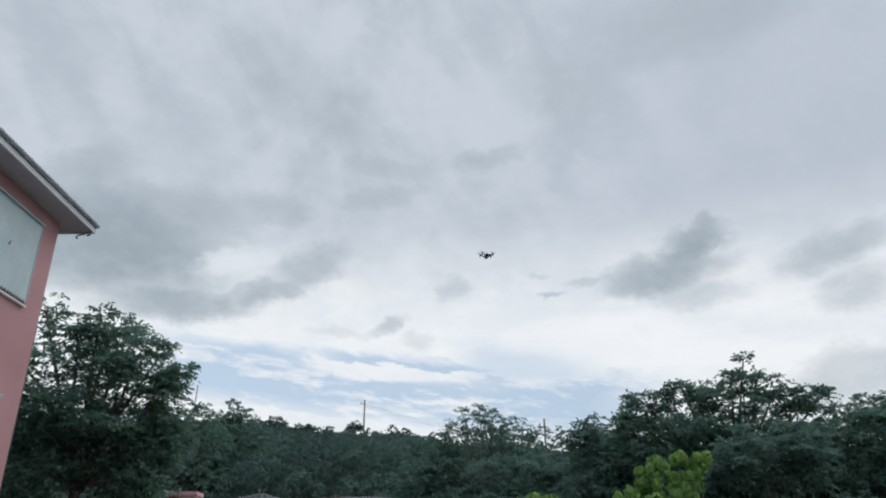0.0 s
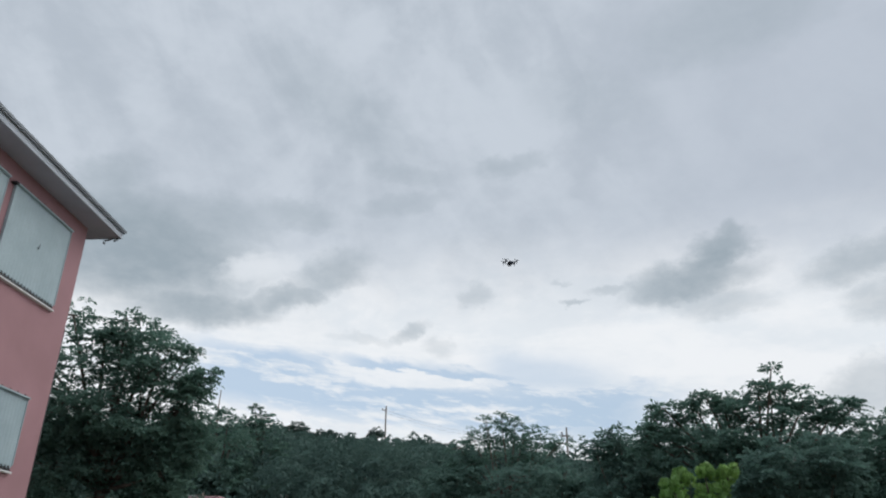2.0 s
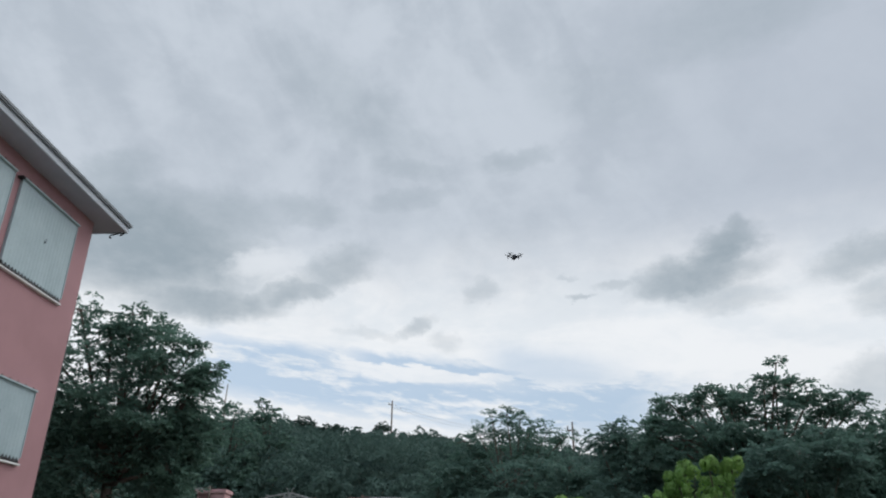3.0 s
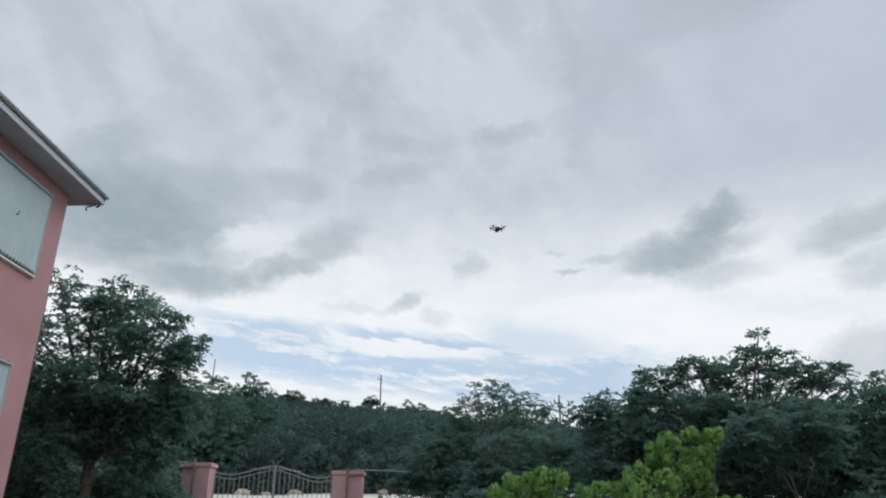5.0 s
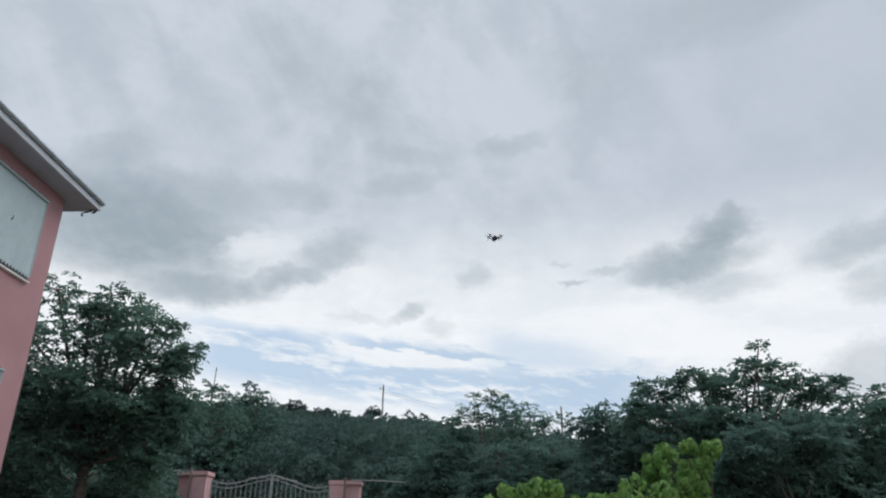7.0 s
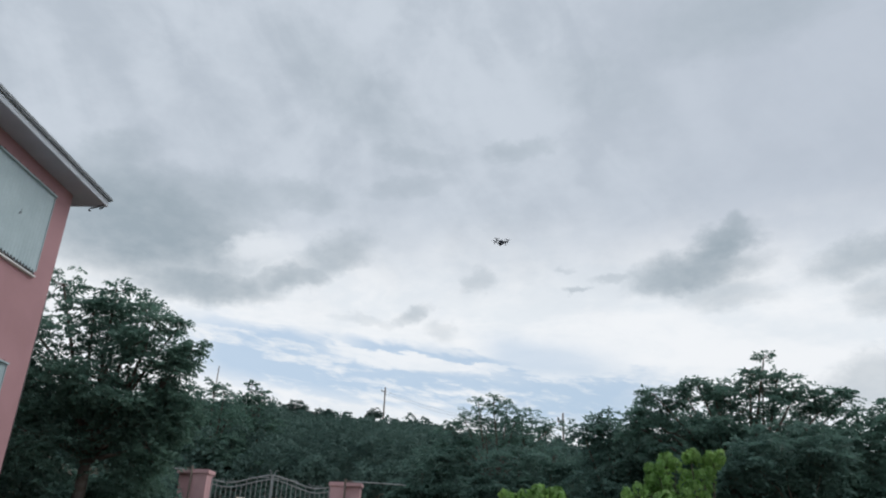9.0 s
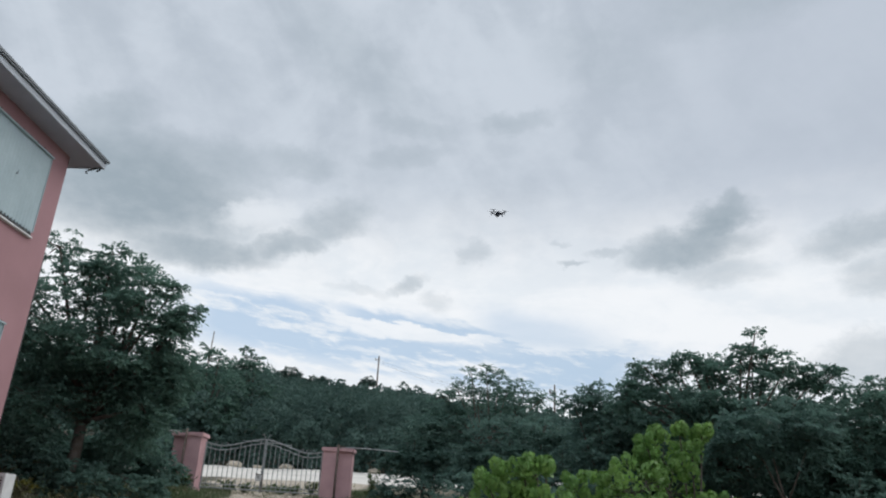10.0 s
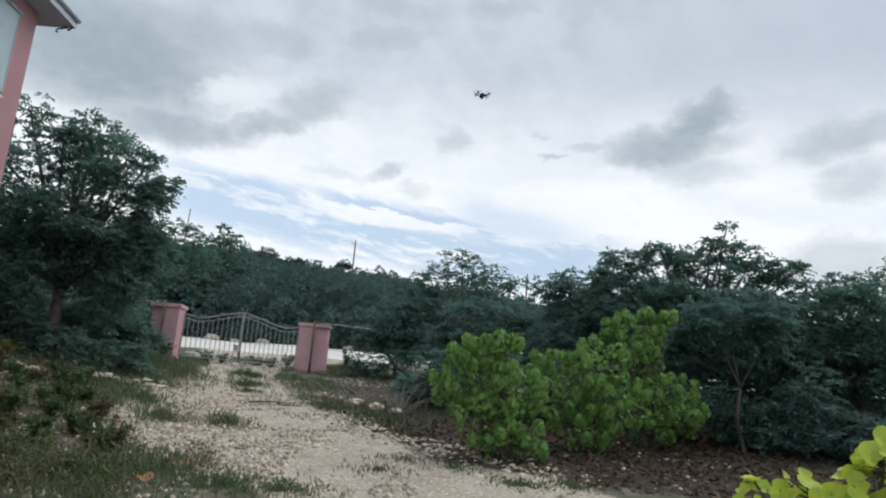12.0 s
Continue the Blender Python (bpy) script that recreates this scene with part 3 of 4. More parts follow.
    tagged(s, "pale blue grey ribbed metal storm shutter over a white sill")
    return s


shutter(9.13, 10.73, 5.83, 7.165)
shutter(7.30, 8.90, 5.83, 7.165)
shutter(9.05, 10.66, 3.29, 4.285)
part("shutter_bolt", box(WX - 0.01, WX + 0.09, 9.03, 9.10, 7.13, 7.165, 0.004), DARK, house)

# ---- air conditioner ----
ac = tagged(new("air_conditioner"), "white outdoor air conditioner unit with a slatted grille", "air conditioner")
ac.location = (-7.76, 12.5, 1.66)
case = bmesh.new()
for x0, x1, z0, z1 in ((-0.40, -0.35, 0, 0.56), (0.35, 0.40, 0, 0.56), (-0.35, 0.35, 0, 0.05), (-0.35, 0.35, 0.50, 0.56)):
    box(x0, x1, -0.15, 0.15, z0, z1, 0.008, case)
box(-0.35, 0.35, 0.02, 0.14, 0.05, 0.50, 0, case)
part("casing", case, WHITE, ac, "white painted steel casing")
for k in range(9):
    part("slat", box(-0.352, 0.352, -0.14, -0.125, 0.075 + k * 0.048, 0.095 + k * 0.048), WHITE, ac)
for k in range(6):
    part("grille_bar", box(-0.30 + k * 0.115, -0.285 + k * 0.115, -0.124, -0.112, 0.05, 0.50), WHITE, ac)
part("coil", box(-0.345, 0.345, -0.02, 0.015, 0.055, 0.495), DARK, ac, "dark cooling fins behind the grille")
plinth = part("plinth", box(-8.3, -7.33, 12.2, 12.8, 0.9, 1.657, 0.02), CONCRETE)
tagged(plinth, "low grey concrete plinth under the air conditioner", "plinth")

# ---- gate and pillars ----
GA, GB = Vector((-8.06, 23.55, 0)), Vector((-4.48, 24.62, 0))


def pillar(x0, x1, y, z0, z1, outer):
    """A rendered pillar; its outer half is set back, with tree shade painted into the left one's pink, a pipe at the
    step and a rail from the cap.
    """
    p = tagged(new("gate_pillar"), "pink rendered gate pillar with flat cap and rusty pipe", "gate pillar", "gate pillars")
    xm = (x0 + x1) / 2
    inner, setback = ((xm, x1), (x0, xm)) if outer < 0 else ((x0, xm), (xm, x1))
    part("shaft", box(*inner, y - 0.30, y + 0.30, z0, z1 - 0.13, 0.012), PINK_LIGHT, p)
    part("wing", box(*setback, y - 0.22, y + 0.28, z0, z1 - 0.13, 0.012), PINK_SHADED if outer < 0 else PINK_LIGHT, p, "pink set back half, darker where shade is painted in")
    part("cap", box(x0 - 0.05, x1 + 0.05, y - 0.35, y + 0.34, z1 - 0.13, z1, 0.02), PINK_LIGHT, p)
    px = xm + 0.02 * outer
    part("pipe", tube([(px, y - 0.375, z0), (px, y - 0.375, z1 + 0.09)], 0.032, 8), RUST, p, "rusty upright pipe", smooth=True)
    xe = x0 if outer < 0 else x1
    part("rail", tube([(px, y - 0.33, z1 + 0.01), (xe + outer * 0.5, y - 0.33, z1 + 0.0), (xe + outer * 1.5, y - 0.33, z1 - 0.08 * (outer > 0) + 0.03)], [0.024, 0.022, 0.018], 6), IRON, p, "thin grey rail", smooth=True)
    part("bracket", box(min(px, px + outer * 0.22), max(px, px + outer * 0.22), y - 0.36, y - 0.30, z1 + 0.004, z1 + 0.05, 0.01), RUST, p)
    return p


pillar(-8.97, -8.08, 23.5, 2.2, 4.26, -1)
pillar(-4.46, -3.52, 24.7, 2.2, 4.12, 1)

gate = tagged(new("gate"), "closed grey iron double gate with a wavy top rail", "gate")
along = GB - GA
glen = along.length
gdir = along.normalized()
GZ0 = 2.62


def gtop(s):
    """Height of the gate's upper rail at s from 0 to 1."""
    m = abs(s - 0.5) * 2
    return 3.98 + 0.10 * math.cos(m * math.pi * 1.30) + 0.16 * max(0, 1 - m) ** 1.2 + 0.05 * (0.5 - s) + 0.30 * max(0, m - 0.72)


def gpt(s, z, off=0.0):
    p = GA + along * s
    return (p.x + gdir.y * off, p.y - gdir.x * off, z)


for lo, hi in ((0.012, 0.494), (0.506, 0.988)):
    leaf = new("gate_leaf")
    leaf.parent = gate
    ss = np.linspace(lo, hi, 22)
    part("top_rail", tube([gpt(s, gtop(s)) for s in ss], 0.020, 6), IRON, leaf, smooth=True)
    part("second_rail", tube([gpt(s, gtop(s) - 0.13) for s in ss], 0.017, 6), IRON, leaf, smooth=True)
    part("bottom_rail", tube([gpt(s, GZ0 + 0.05) for s in (lo, hi)], 0.022, 6), IRON, leaf)
    part("middle_rail", tube([gpt(s, GZ0 + 0.16) for s in (lo, hi)], 0.014, 6), IRON, leaf)
    for s in (lo, hi):
        part("stile", tube([gpt(s, GZ0), gpt(s, gtop(s) + 0.02)], 0.024, 6), IRON, leaf)
    for k in range(1, 12):
        s = lo + (hi - lo) * k / 12
        part("bar", tube([gpt(s, GZ0 + 0.05), gpt(s, gtop(s) - (0.0 if k % 2 else 0.12))], 0.0118, 5), IRON, leaf)
    for k in ((2.0, 3.2, 4.1) if lo < 0.3 else (7.6, 8.6, 9.4, 10.2)):
        s = lo + (hi - lo) * k / 12
        c = gtop(s) + 0.055
        ring = [gpt(s + 0.05 / glen * math.cos(a) * (1 - a / 9), c + 0.05 * math.sin(a) * (1 - a / 9)) for a in np.linspace(-0.5 * math.pi, 1.4 * math.pi, 12)]
        part("scroll", tube(ring, 0.008, 5), IRON, leaf, smooth=True)
for lean in (-1, 1):
    arc = [gpt(0.5 + lean * (0.012 + 0.030 * u / glen * 3), gtop(0.5) + 0.02 + 0.14 * math.sin(u * 2.4)) for u in np.linspace(0, 1, 9)]
    part("finial", tube(arc, 0.009, 5), IRON, gate, "curled finial over the meeting bars", smooth=True)
part("brace_rail", tube([gpt(0.30, 4.15, -0.06), gpt(0.50, 4.16, -0.06), gpt(0.72, 4.10, -0.06)], 0.011, 5), IRON, gate, smooth=True)
lockbox = bmesh.new()
lx, ly, _ = gpt(0.476, 0)
box(lx - 0.10, lx + 0.10, ly - 0.06, ly + 0.02, 2.95, 3.14, 0.012, lockbox)
part("lock_plate", lockbox, WHITE, gate, "pale lock plate")
part("lock_frame", tube([gpt(0.445, 3.15, 0.07), gpt(0.505, 3.15, 0.07), gpt(0.505, 2.64, 0.07)], 0.018, 5), RUST, gate)
part("keyhole", tube([(lx, ly - 0.061, 3.06), (lx, ly - 0.068, 3.06)], 0.028, 8), DARK, gate)

# ---- trees ----
tree("rain_tree", on_ground(-8.85, 17.0), 1.5, [(-1.45, 0, 5.75, 0.58), (-0.1, 0.1, 5.62, 0.26), (0.72, 0, 5.2, 0.28), (1.6, 0, 4.55, 0.28), (2.12, 0.1, 4.12, 0.26), (-0.6, 0.2, 5.1, 0.7), (0.04, 0.39, 4.98, 0.92), (1.15, -0.31, 4.3, 0.82), (1.88, 0.09, 4.08, 0.52), (1.8, 0.1, 3.55, 0.45), (-0.92, -0.27, 3.55, 1.47), (0.7, 0, 3.2, 1.49), (1.55, 0.31, 2.75, 0.8), (-0.82, -0.55, 1.9, 1.4), (0.85, 0.25, 1.92, 1.3), (1.5, 0, 1.8, 0.7), (-2.6, 0.2, 3.4, 1.6), (-2.6, 0, 5.2, 0.9)],
     "large dark green feathery leaved tree beside the house", seed=3, trunk=0.13, density=330, reach=0.28, length=0.115, width=0.056)
tree("scrub_tree", on_ground(-8.3, 19.5), 0.5, [(-1.0, 0, 0.6, 0.7), (-0.1, 0.29, 0.6, 0.6), (-2.48, 0.16, 0.5, 0.8), (-4.05, -0.26, 0.8, 1.3), (-5.0, 0, 3.0, 1.9)],
     "low dark scrub under the tree by the gate", "shrub", LEAF_DARK, seed=5, trunk=0.07)
tree("emergent_tree", on_ground(-12.7, 45), 2.0, [(-1.18, 0, 5.8, 0.24), (-1.0, 0.1, 5.3, 0.3), (-0.48, 0.23, 5.3, 0.3), (-1.5, -0.32, 4.9, 0.4), (-0.5, 0, 4.7, 0.4), (-0.63, 0.23, 4.1, 1.2), (-1.83, -0.27, 3.35, 1.4), (0.14, 0, 3.1, 1.1)],
     "slender broad leaved tree rising over the woods", seed=6, mat=LEAF, trunk=0.1, length=0.2, width=0.12, density=80, reach=0.35, count=8, droop=0.2)
tree("roadside_tree", on_ground(-14.1, 41), 1.4, [(-0.69, 0, 5.85, 0.36), (-0.11, 0.3, 5.3, 0.6), (-1.4, -0.56, 4.35, 1.5), (0.3, 0.31, 3.8, 1.6), (-1.35, -0.37, 2.06, 1.9), (0.64, 0, 1.6, 1.9), (-2.62, 0.5, 3.9, 1.3)],
     "dark green feathery tree across the road", seed=7, mat=LEAF, density=85, length=0.2, width=0.1)
tree("acacia_tree", on_ground(0.9, 26), 1.7, [(-0.63, 0, 4.15, 0.55), (-1.09, 0.15, 3.72, 0.45), (-0.12, -0.13, 4.38, 0.42), (0.36, 0.05, 4.2, 0.34), (0.62, -0.07, 3.72, 0.42), (-1.65, 0, 3.5, 0.38), (1.28, 0.16, 3.78, 0.5), (1.9, -0.1, 3.62, 0.34), (-0.4, 0.15, 3.25, 0.75), (0.96, -0.15, 2.95, 0.75), (-1.58, 0, 2.7, 0.75)],
     "airy light crowned acacia standing over the scrub", seed=8, trunk=0.09, density=200, reach=0.26, length=0.11, width=0.05)
tree("thicket_tree", on_ground(-1.2, 25.5), 0.5, [(-0.38, 0, 2.04, 0.9), (0.48, 0.36, 2.41, 0.95), (-0.08, -0.32, 1.1, 0.8), (0.91, 0.21, 1.35, 1.15), (-0.9, -0.09, 1.1, 0.45)],
     "dense dark green scrub beside the gate", seed=9, mat=LEAF_DARK, trunk=0.06)
tree("thicket_tree", on_ground(2.0, 22), 0.5, [(-0.64, 0, 2.33, 0.9), (0.46, 0.28, 2.68, 0.75), (-0.56, -0.4, 1.15, 1.1), (0.94, 0.22, 1.6, 1.2), (-1.58, -0.15, 1.23, 0.85)],
     "dense dark green scrub behind the shrubs", seed=10, mat=LEAF_DARK, trunk=0.06)
tree("thicket_tree", on_ground(3.8, 20), 0.8, [(-0.27, 0, 3.2, 0.6), (0.44, 0.28, 3.1, 0.75), (-0.82, -0.11, 3.34, 0.28), (-0.09, 0.06, 3.58, 0.3), (0.25, -0.24, 1.99, 1.34), (1.33, 0, 2.07, 1.28)],
     "dense dark green feathery scrub tree", seed=11, mat=LEAF_DARK, trunk=0.07)
tree("tamarind_tree", on_ground(6.5, 18), 1.6, [(-2.03, 0, 4.15, 0.28), (-2.18, 0.17, 3.7, 0.44), (-2.55, -0.16, 3.36, 0.4), (-1.39, 0.08, 4.05, 0.4), (-0.93, -0.05, 4.3, 0.22), (-1.66, 0, 3.22, 0.92), (-0.43, 0.18, 4.12, 0.40), (0.71, -0.08, 5.08, 0.15), (0.36, 0, 4.68, 0.2), (-0.6, 0, 4.28, 0.22), (-1.28, 0.1, 4.28, 0.22), (0.65, 0.1, 4.45, 0.46), (0.98, 0, 4.52, 0.3), (1.32, -0.12, 4.22, 0.48), (-0.07, 0, 3.71, 0.95), (1.56, 0.42, 3.55, 0.95), (2.0, -0.17, 4.05, 0.42), (2.6, 0.05, 4.2, 0.18), (-0.77, -0.24, 2.3, 1.32), (0.91, 0, 2.3, 1.5)],
     "tall dark green feathery tree beyond the shrubs", seed=12, mat=LEAF, trunk=0.10, density=400, reach=0.25, length=0.105, width=0.052)
tree("tamarind_tree", on_ground(9.85, 17.5), 1.5, [(-0.14, 0, 3.7, 0.44), (0.65, 0.21, 3.8, 0.54), (1.14, -0.11, 4.25, 0.22), (0.13, 0.24, 2.93, 1.3), (1.51, -0.28, 3.15, 1.5), (-0.97, 0, 2.84, 1.25), (-0.19, 0.5, 1.9, 1.35), (1.55, -0.64, 1.7, 1.6), (-1.28, 0.22, 1.7, 1.1), (2.85, -0.36, 2.74, 1.95)],
     "wide dark green feathery tree with slim pale trunk", seed=13, mat=LEAF, trunk=0.075, density=340, reach=0.26, length=0.11, width=0.055)
tree("understorey_tree", on_ground(9.9, 22), 0.5, [(-0.82, 0, 1.6, 2.1), (1.52, 0.76, 1.5, 2.0), (-2.67, -0.64, 1.5, 1.8), (3.5, 0.39, 1.5, 2.1), (5.9, -0.49, 1.9, 2.6), (-4.6, 0, 1.4, 1.5), (0.3, 1.6, 3.0, 1.7), (-1.9, 1.4, 3.1, 1.6), (2.5, 1.3, 3.0, 1.7), (-3.6, 1.2, 2.9, 1.5), (4.4, 1.2, 3.1, 1.7), (-5.0, 1.0, 2.3, 1.3)],
     "dark shaded scrub under the tall trees", "shrub", LEAF_DARK, seed=14, trunk=0.08, density=150, length=0.16, width=0.08)

for k, (x, y, lobes) in enumerate((
        (5.9, 16.2, [(0, 0, 0.7, 0.8), (0.9, 0.1, 0.6, 0.7), (-0.8, 0, 0.5, 0.6)]), (7.9, 15.6, [(0, 0, 0.7, 0.8), (0.9, 0.2, 0.5, 0.6), (-0.9, 0, 0.5, 0.6), (0.2, 0, 1.5, 0.6)]),
        (9.7, 14.8, [(0, 0, 0.7, 0.8), (0.9, 0, 0.8, 0.8), (-0.7, 0, 0.5, 0.6)]), (-9.7, 16.0, [(0, 0, 0.45, 0.6), (0.8, 0.1, 0.4, 0.5), (-0.8, 0, 0.5, 0.6)]), (-8.3, 16.0, [(0, 0, 0.4, 0.5), (0.6, 0.1, 0.35, 0.42), (-0.5, 0, 0.4, 0.5)]), (-7.2, 16.8, [(0, 0, 0.35, 0.42), (0.4, 0.5, 0.3, 0.4)]), (-11.6, 15.8, [(0, 0, 0.6, 0.8), (-1.0, 0, 0.7, 0.8), (0.9, 0, 0.4, 0.5)]), (-8.75, 22.7, [(0, 0, 0.35, 0.42), (-0.6, 0.2, 0.6, 0.6), (0.35, 0.2, 0.2, 0.28)]), (-9.6, 18.7, [(0, 0, 0.6, 0.7), (0.9, 0, 0.5, 0.6), (-0.9, 0.2, 0.7, 0.8)]), (-12.2, 18.2, [(0, 0, 0.7, 0.9), (1.1, 0, 0.6, 0.7), (-1.3, 0, 0.8, 0.9)]), (-7.9, 19.9, [(0, 0, 0.45, 0.5), (-0.7, 0.2, 0.7, 0.7)]), (-14.8, 17.6, [(0, 0, 1.0, 1.2), (1.2, 0, 0.7, 0.8)]), (-1.9, 24.3, [(0, 0, 0.4, 0.45), (0.7, 0, 0.5, 0.55), (-0.5, 0.1, 0.25, 0.3)]), (0.3, 18.6, [(0, 0, 0.7, 0.75), (0.9, 0, 0.9, 0.8), (-0.6, 0.1, 0.4, 0.5)]), (2.4, 17.6, [(0, 0, 0.8, 0.9), (1.2, 0, 0.9, 0.9)]))):
    tree("scrub_tree", on_ground(x, y), 0.25, lobes, "low dark scrub growing in the shade of trees", "shrub", LEAF_DARK, "low scrub", seed=80 + k, trunk=0.035, density=260)
for k, (x, y, z, r) in enumerate(((-18.9, 140, 28.7, 1.15), (-33.5, 138, 29.3, 1.5), (-29.5, 139, 28.3, 1.0), (-24.0, 140, 27.6, 0.8), (-11.5, 140, 26.6, 0.8))):
    g = float(rise(x, y))
    tree("ridge_tree", (x, y, g), z - g - r, [(0, 0, z - g, r), (r * 0.7, 0, z - g - r * 0.3, r * 0.7), (-r * 0.8, 0, z - g - r * 0.3, r * 0.7)], "small round crowned tree on the ridge", "tree", LEAF_FAR, "ridge trees", seed=90 + k, trunk=0.12, density=60, length=0.3, width=0.2, reach=0.4, count=8)

tree("sapling", on_ground(6.55, 15.5), 1.35, [(-0.8, 0.0, 2.55, 0.6), (-0.1, 0.2, 3.0, 0.75), (0.6, 0.1, 2.6, 0.7)],
     "slim grey trunked forked tree among the scrub", "tree", LEAF_DARK, "", seed=120, trunk=0.04, density=330)

bush("shrub", on_ground(1.49, 12.6), [(-0.97, 0, 1.57, 0.22), (-0.78, 0.1, 1.82, 0.10), (-0.55, 0.13, 1.66, 0.24), (-0.42, 0, 1.9, 0.10), (-0.2, -0.11, 1.78, 0.18), (-0.05, 0.05, 1.92, 0.07), (-0.7, 0.1, 1.11, 0.56), (-1.22, -0.05, 1.07, 0.23), (-0.22, 0, 1.2, 0.54), (0.16, 0.13, 1.09, 0.35), (-0.56, -0.17, 0.57, 0.47), (-0.04, 0.07, 0.52, 0.41), (-0.33, -0.06, 0.2, 0.29), (0.21, 0, 0.2, 0.25)],
     "bright green bushy shrub with rounded leaf tufts", 21)
bush("shrub", on_ground(3.04, 14.0), [(0.16, 0, 1.47, 0.62), (-0.47, 0.23, 1.1, 0.62), (-0.92, -0.09, 1.49, 0.24), (-0.13, 0.11, 0.51, 0.6), (0.6, -0.1, 0.87, 0.53), (0.09, 0, 0.2, 0.36)],
     "broad green shrub with rounded leaf tufts over leaf litter", 22)
bush("shrub", on_ground(4.42, 14.8), [(-0.49, 0, 2.02, 0.46), (0.13, 0.14, 2.28, 0.30), (0.3, 0.0, 2.58, 0.10), (-0.1, 0.1, 2.56, 0.08), (-0.78, -0.11, 2.2, 0.22), (-0.62, 0, 2.44, 0.08), (-0.95, 0, 1.9, 0.2), (-0.37, 0.11, 1.45, 0.59), (0.32, -0.11, 0.84, 0.62), (0.68, 0, 0.7, 0.4), (0.1, 0.18, 0.4, 0.46)],
     "tall green shrub with rounded leaf tufts beside trees", 23)


def cards(P, N, size, rng):
    """Leaf clumps at P that face along N, four cornered and uneven."""
    n = len(P)
    N = unit(N)
    a = unit(np.cross(N, rng.normal(size=(n, 3))))
    b = np.cross(N, a)
    w = size * rng.uniform(0.6, 1.3, (n, 1))
    return np.stack([P - a * w * 0.5, P - b * w * 0.32 + N * w * 0.1, P + a * w * 0.55, P + b * w * 0.36 - N * w * 0.1], 1)


def far_woods():
    """Scrubby woods on the hillside across the road: heaps of leaf clumps on each crown."""
    rng = np.random.default_rng(31)
    out = []
    y = 38.8
    while y < 142:
        step = 1.7 + (y - 38) * 0.016
        half = 0.74 * y + 6
        for x in np.arange(-half, half, step):
            px, py = x + rng.normal() * step * 0.35, max(38.7, y + rng.normal() * step * 0.35)
            if py < 52 and not -28 < px < 16:
                continue
            h = rng.uniform(2.2, 4.0) + (rng.uniform() < 0.07) * 1.0
            g = float(rise(px, py))
            r = rng.uniform(0.9, 1.5) * (0.9 + y * 0.003)
            k, n = (9, 46) if y < 52 else (8, 26)
            hub = ball(k, rng, 0.5)
            hub[:, 2] = hub[:, 2] * 0.9 + 0.05
            d = unit(rng.normal(size=(k, n, 3)))
            d[..., 2] = np.where(d[..., 2] < -0.3, -d[..., 2], d[..., 2])
            c = np.array((px, py, g + h * 0.55)) + hub * (r * 0.7, r * 0.7, h * 0.36)
            P = (c[:, None] + d * (r * 0.42, r * 0.42, h * 0.15) * rng.uniform(0.7, 1.05, (k, n, 1))).reshape(-1, 3)
            N = (d + rng.normal(size=d.shape) * 0.45).reshape(-1, 3)
            out.append(cards(P, N, 0.20 if y < 52 else 0.13 + y * 0.0030, rng))
        y += step * 0.9
    thick = [(px, 38.5 + rng.uniform(-0.1, 1.2)) for px in np.arange(-27, 15, 0.55)]
    thick += [(px + rng.normal() * 0.3, row + rng.uniform(-0.7, 0.7)) for row in (41.0, 43.5, 46.5, 50.0) for px in np.arange(-20, 8, 0.8)]
    for px, py in thick:
        g, h = float(rise(px, py)), rng.uniform(0.9, 1.7)
        d = unit(rng.normal(size=(170, 3)))
        d[:, 2] = np.abs(d[:, 2])
        P = np.array((px, py, g - 0.05)) + d * (0.75, 0.6, h) * rng.uniform(0.75, 1.05, (170, 1))
        out.append(cards(P, d + rng.normal(size=d.shape) * 0.45, 0.2, rng))
    return np.concatenate(out)


tagged(link("far_woods", polys("far_woods", far_woods()), LEAF_FAR), "scrubby green woods covering the hillside beyond the road", "woods", kind="stuff")

# ---- poles and wires on the hill ----
for x, y, z1, arm, r in ((-17.8, 145, 34.9, 0.7, 0.17), (8.45, 70, 15.6, 0.45, 0.10), (-21.7, 60, 16.9, 0.0, 0.055)):
    p = tagged(new("utility_pole"), "weathered wooden utility pole standing on the wooded hill", "utility pole", "utility poles")
    g = float(rise(x, y))
    part("pole", tube([(x, y, g - 0.5), (x + (0.05 if arm else 0.2), y, z1)], [r * 1.15, r * 0.8], 8), WOODPOLE, p, smooth=True)
    if arm:
        part("crossarm", box(x - arm, x + arm * 0.4, y - 0.06, y + 0.06, z1 - 0.85, z1 - 0.72), WOODPOLE, p)
        part("insulator", tube([(x - arm * 0.9, y, z1 - 0.72), (x - arm * 0.9, y, z1 - 0.42)], 0.07, 6), DARK, p)
for z0, z1 in ((34.1, 29.8), (33.6, 29.2)):
    w = part("power_line", tube([(-17.8 + 27 * s, 145 + 6 * s, z0 + (z1 - z0) * s - 1.2 * math.sin(math.pi * s)) for s in np.linspace(0, 1, 9)], 0.014, 4), DARK)
    tagged(w, "thin dark overhead power line sagging from the pole", "power line", "power lines")

# ---- drone ----
DRONE = material("drone_shell", (0.060, 0.072, 0.095), 0.5, 0.2, scale=20, bump=0.05)
drone = tagged(new("drone"), "small dark grey quadcopter drone hovering in the air", "drone")
drone.matrix_world = pose(0.60, 13.5, 7.68, 4, 0, 12) @ Matrix.Scale(0.9, 4)
body_bm = box(-0.054, 0.054, -0.10, 0.10, -0.045, 0.038, 0.028)
part("body", body_bm, DRONE, drone, "rounded dark grey body")
part("camera_gimbal", tube([(0, -0.10, -0.055), (0, -0.075, -0.055)], 0.022, 10), DRONE, drone)
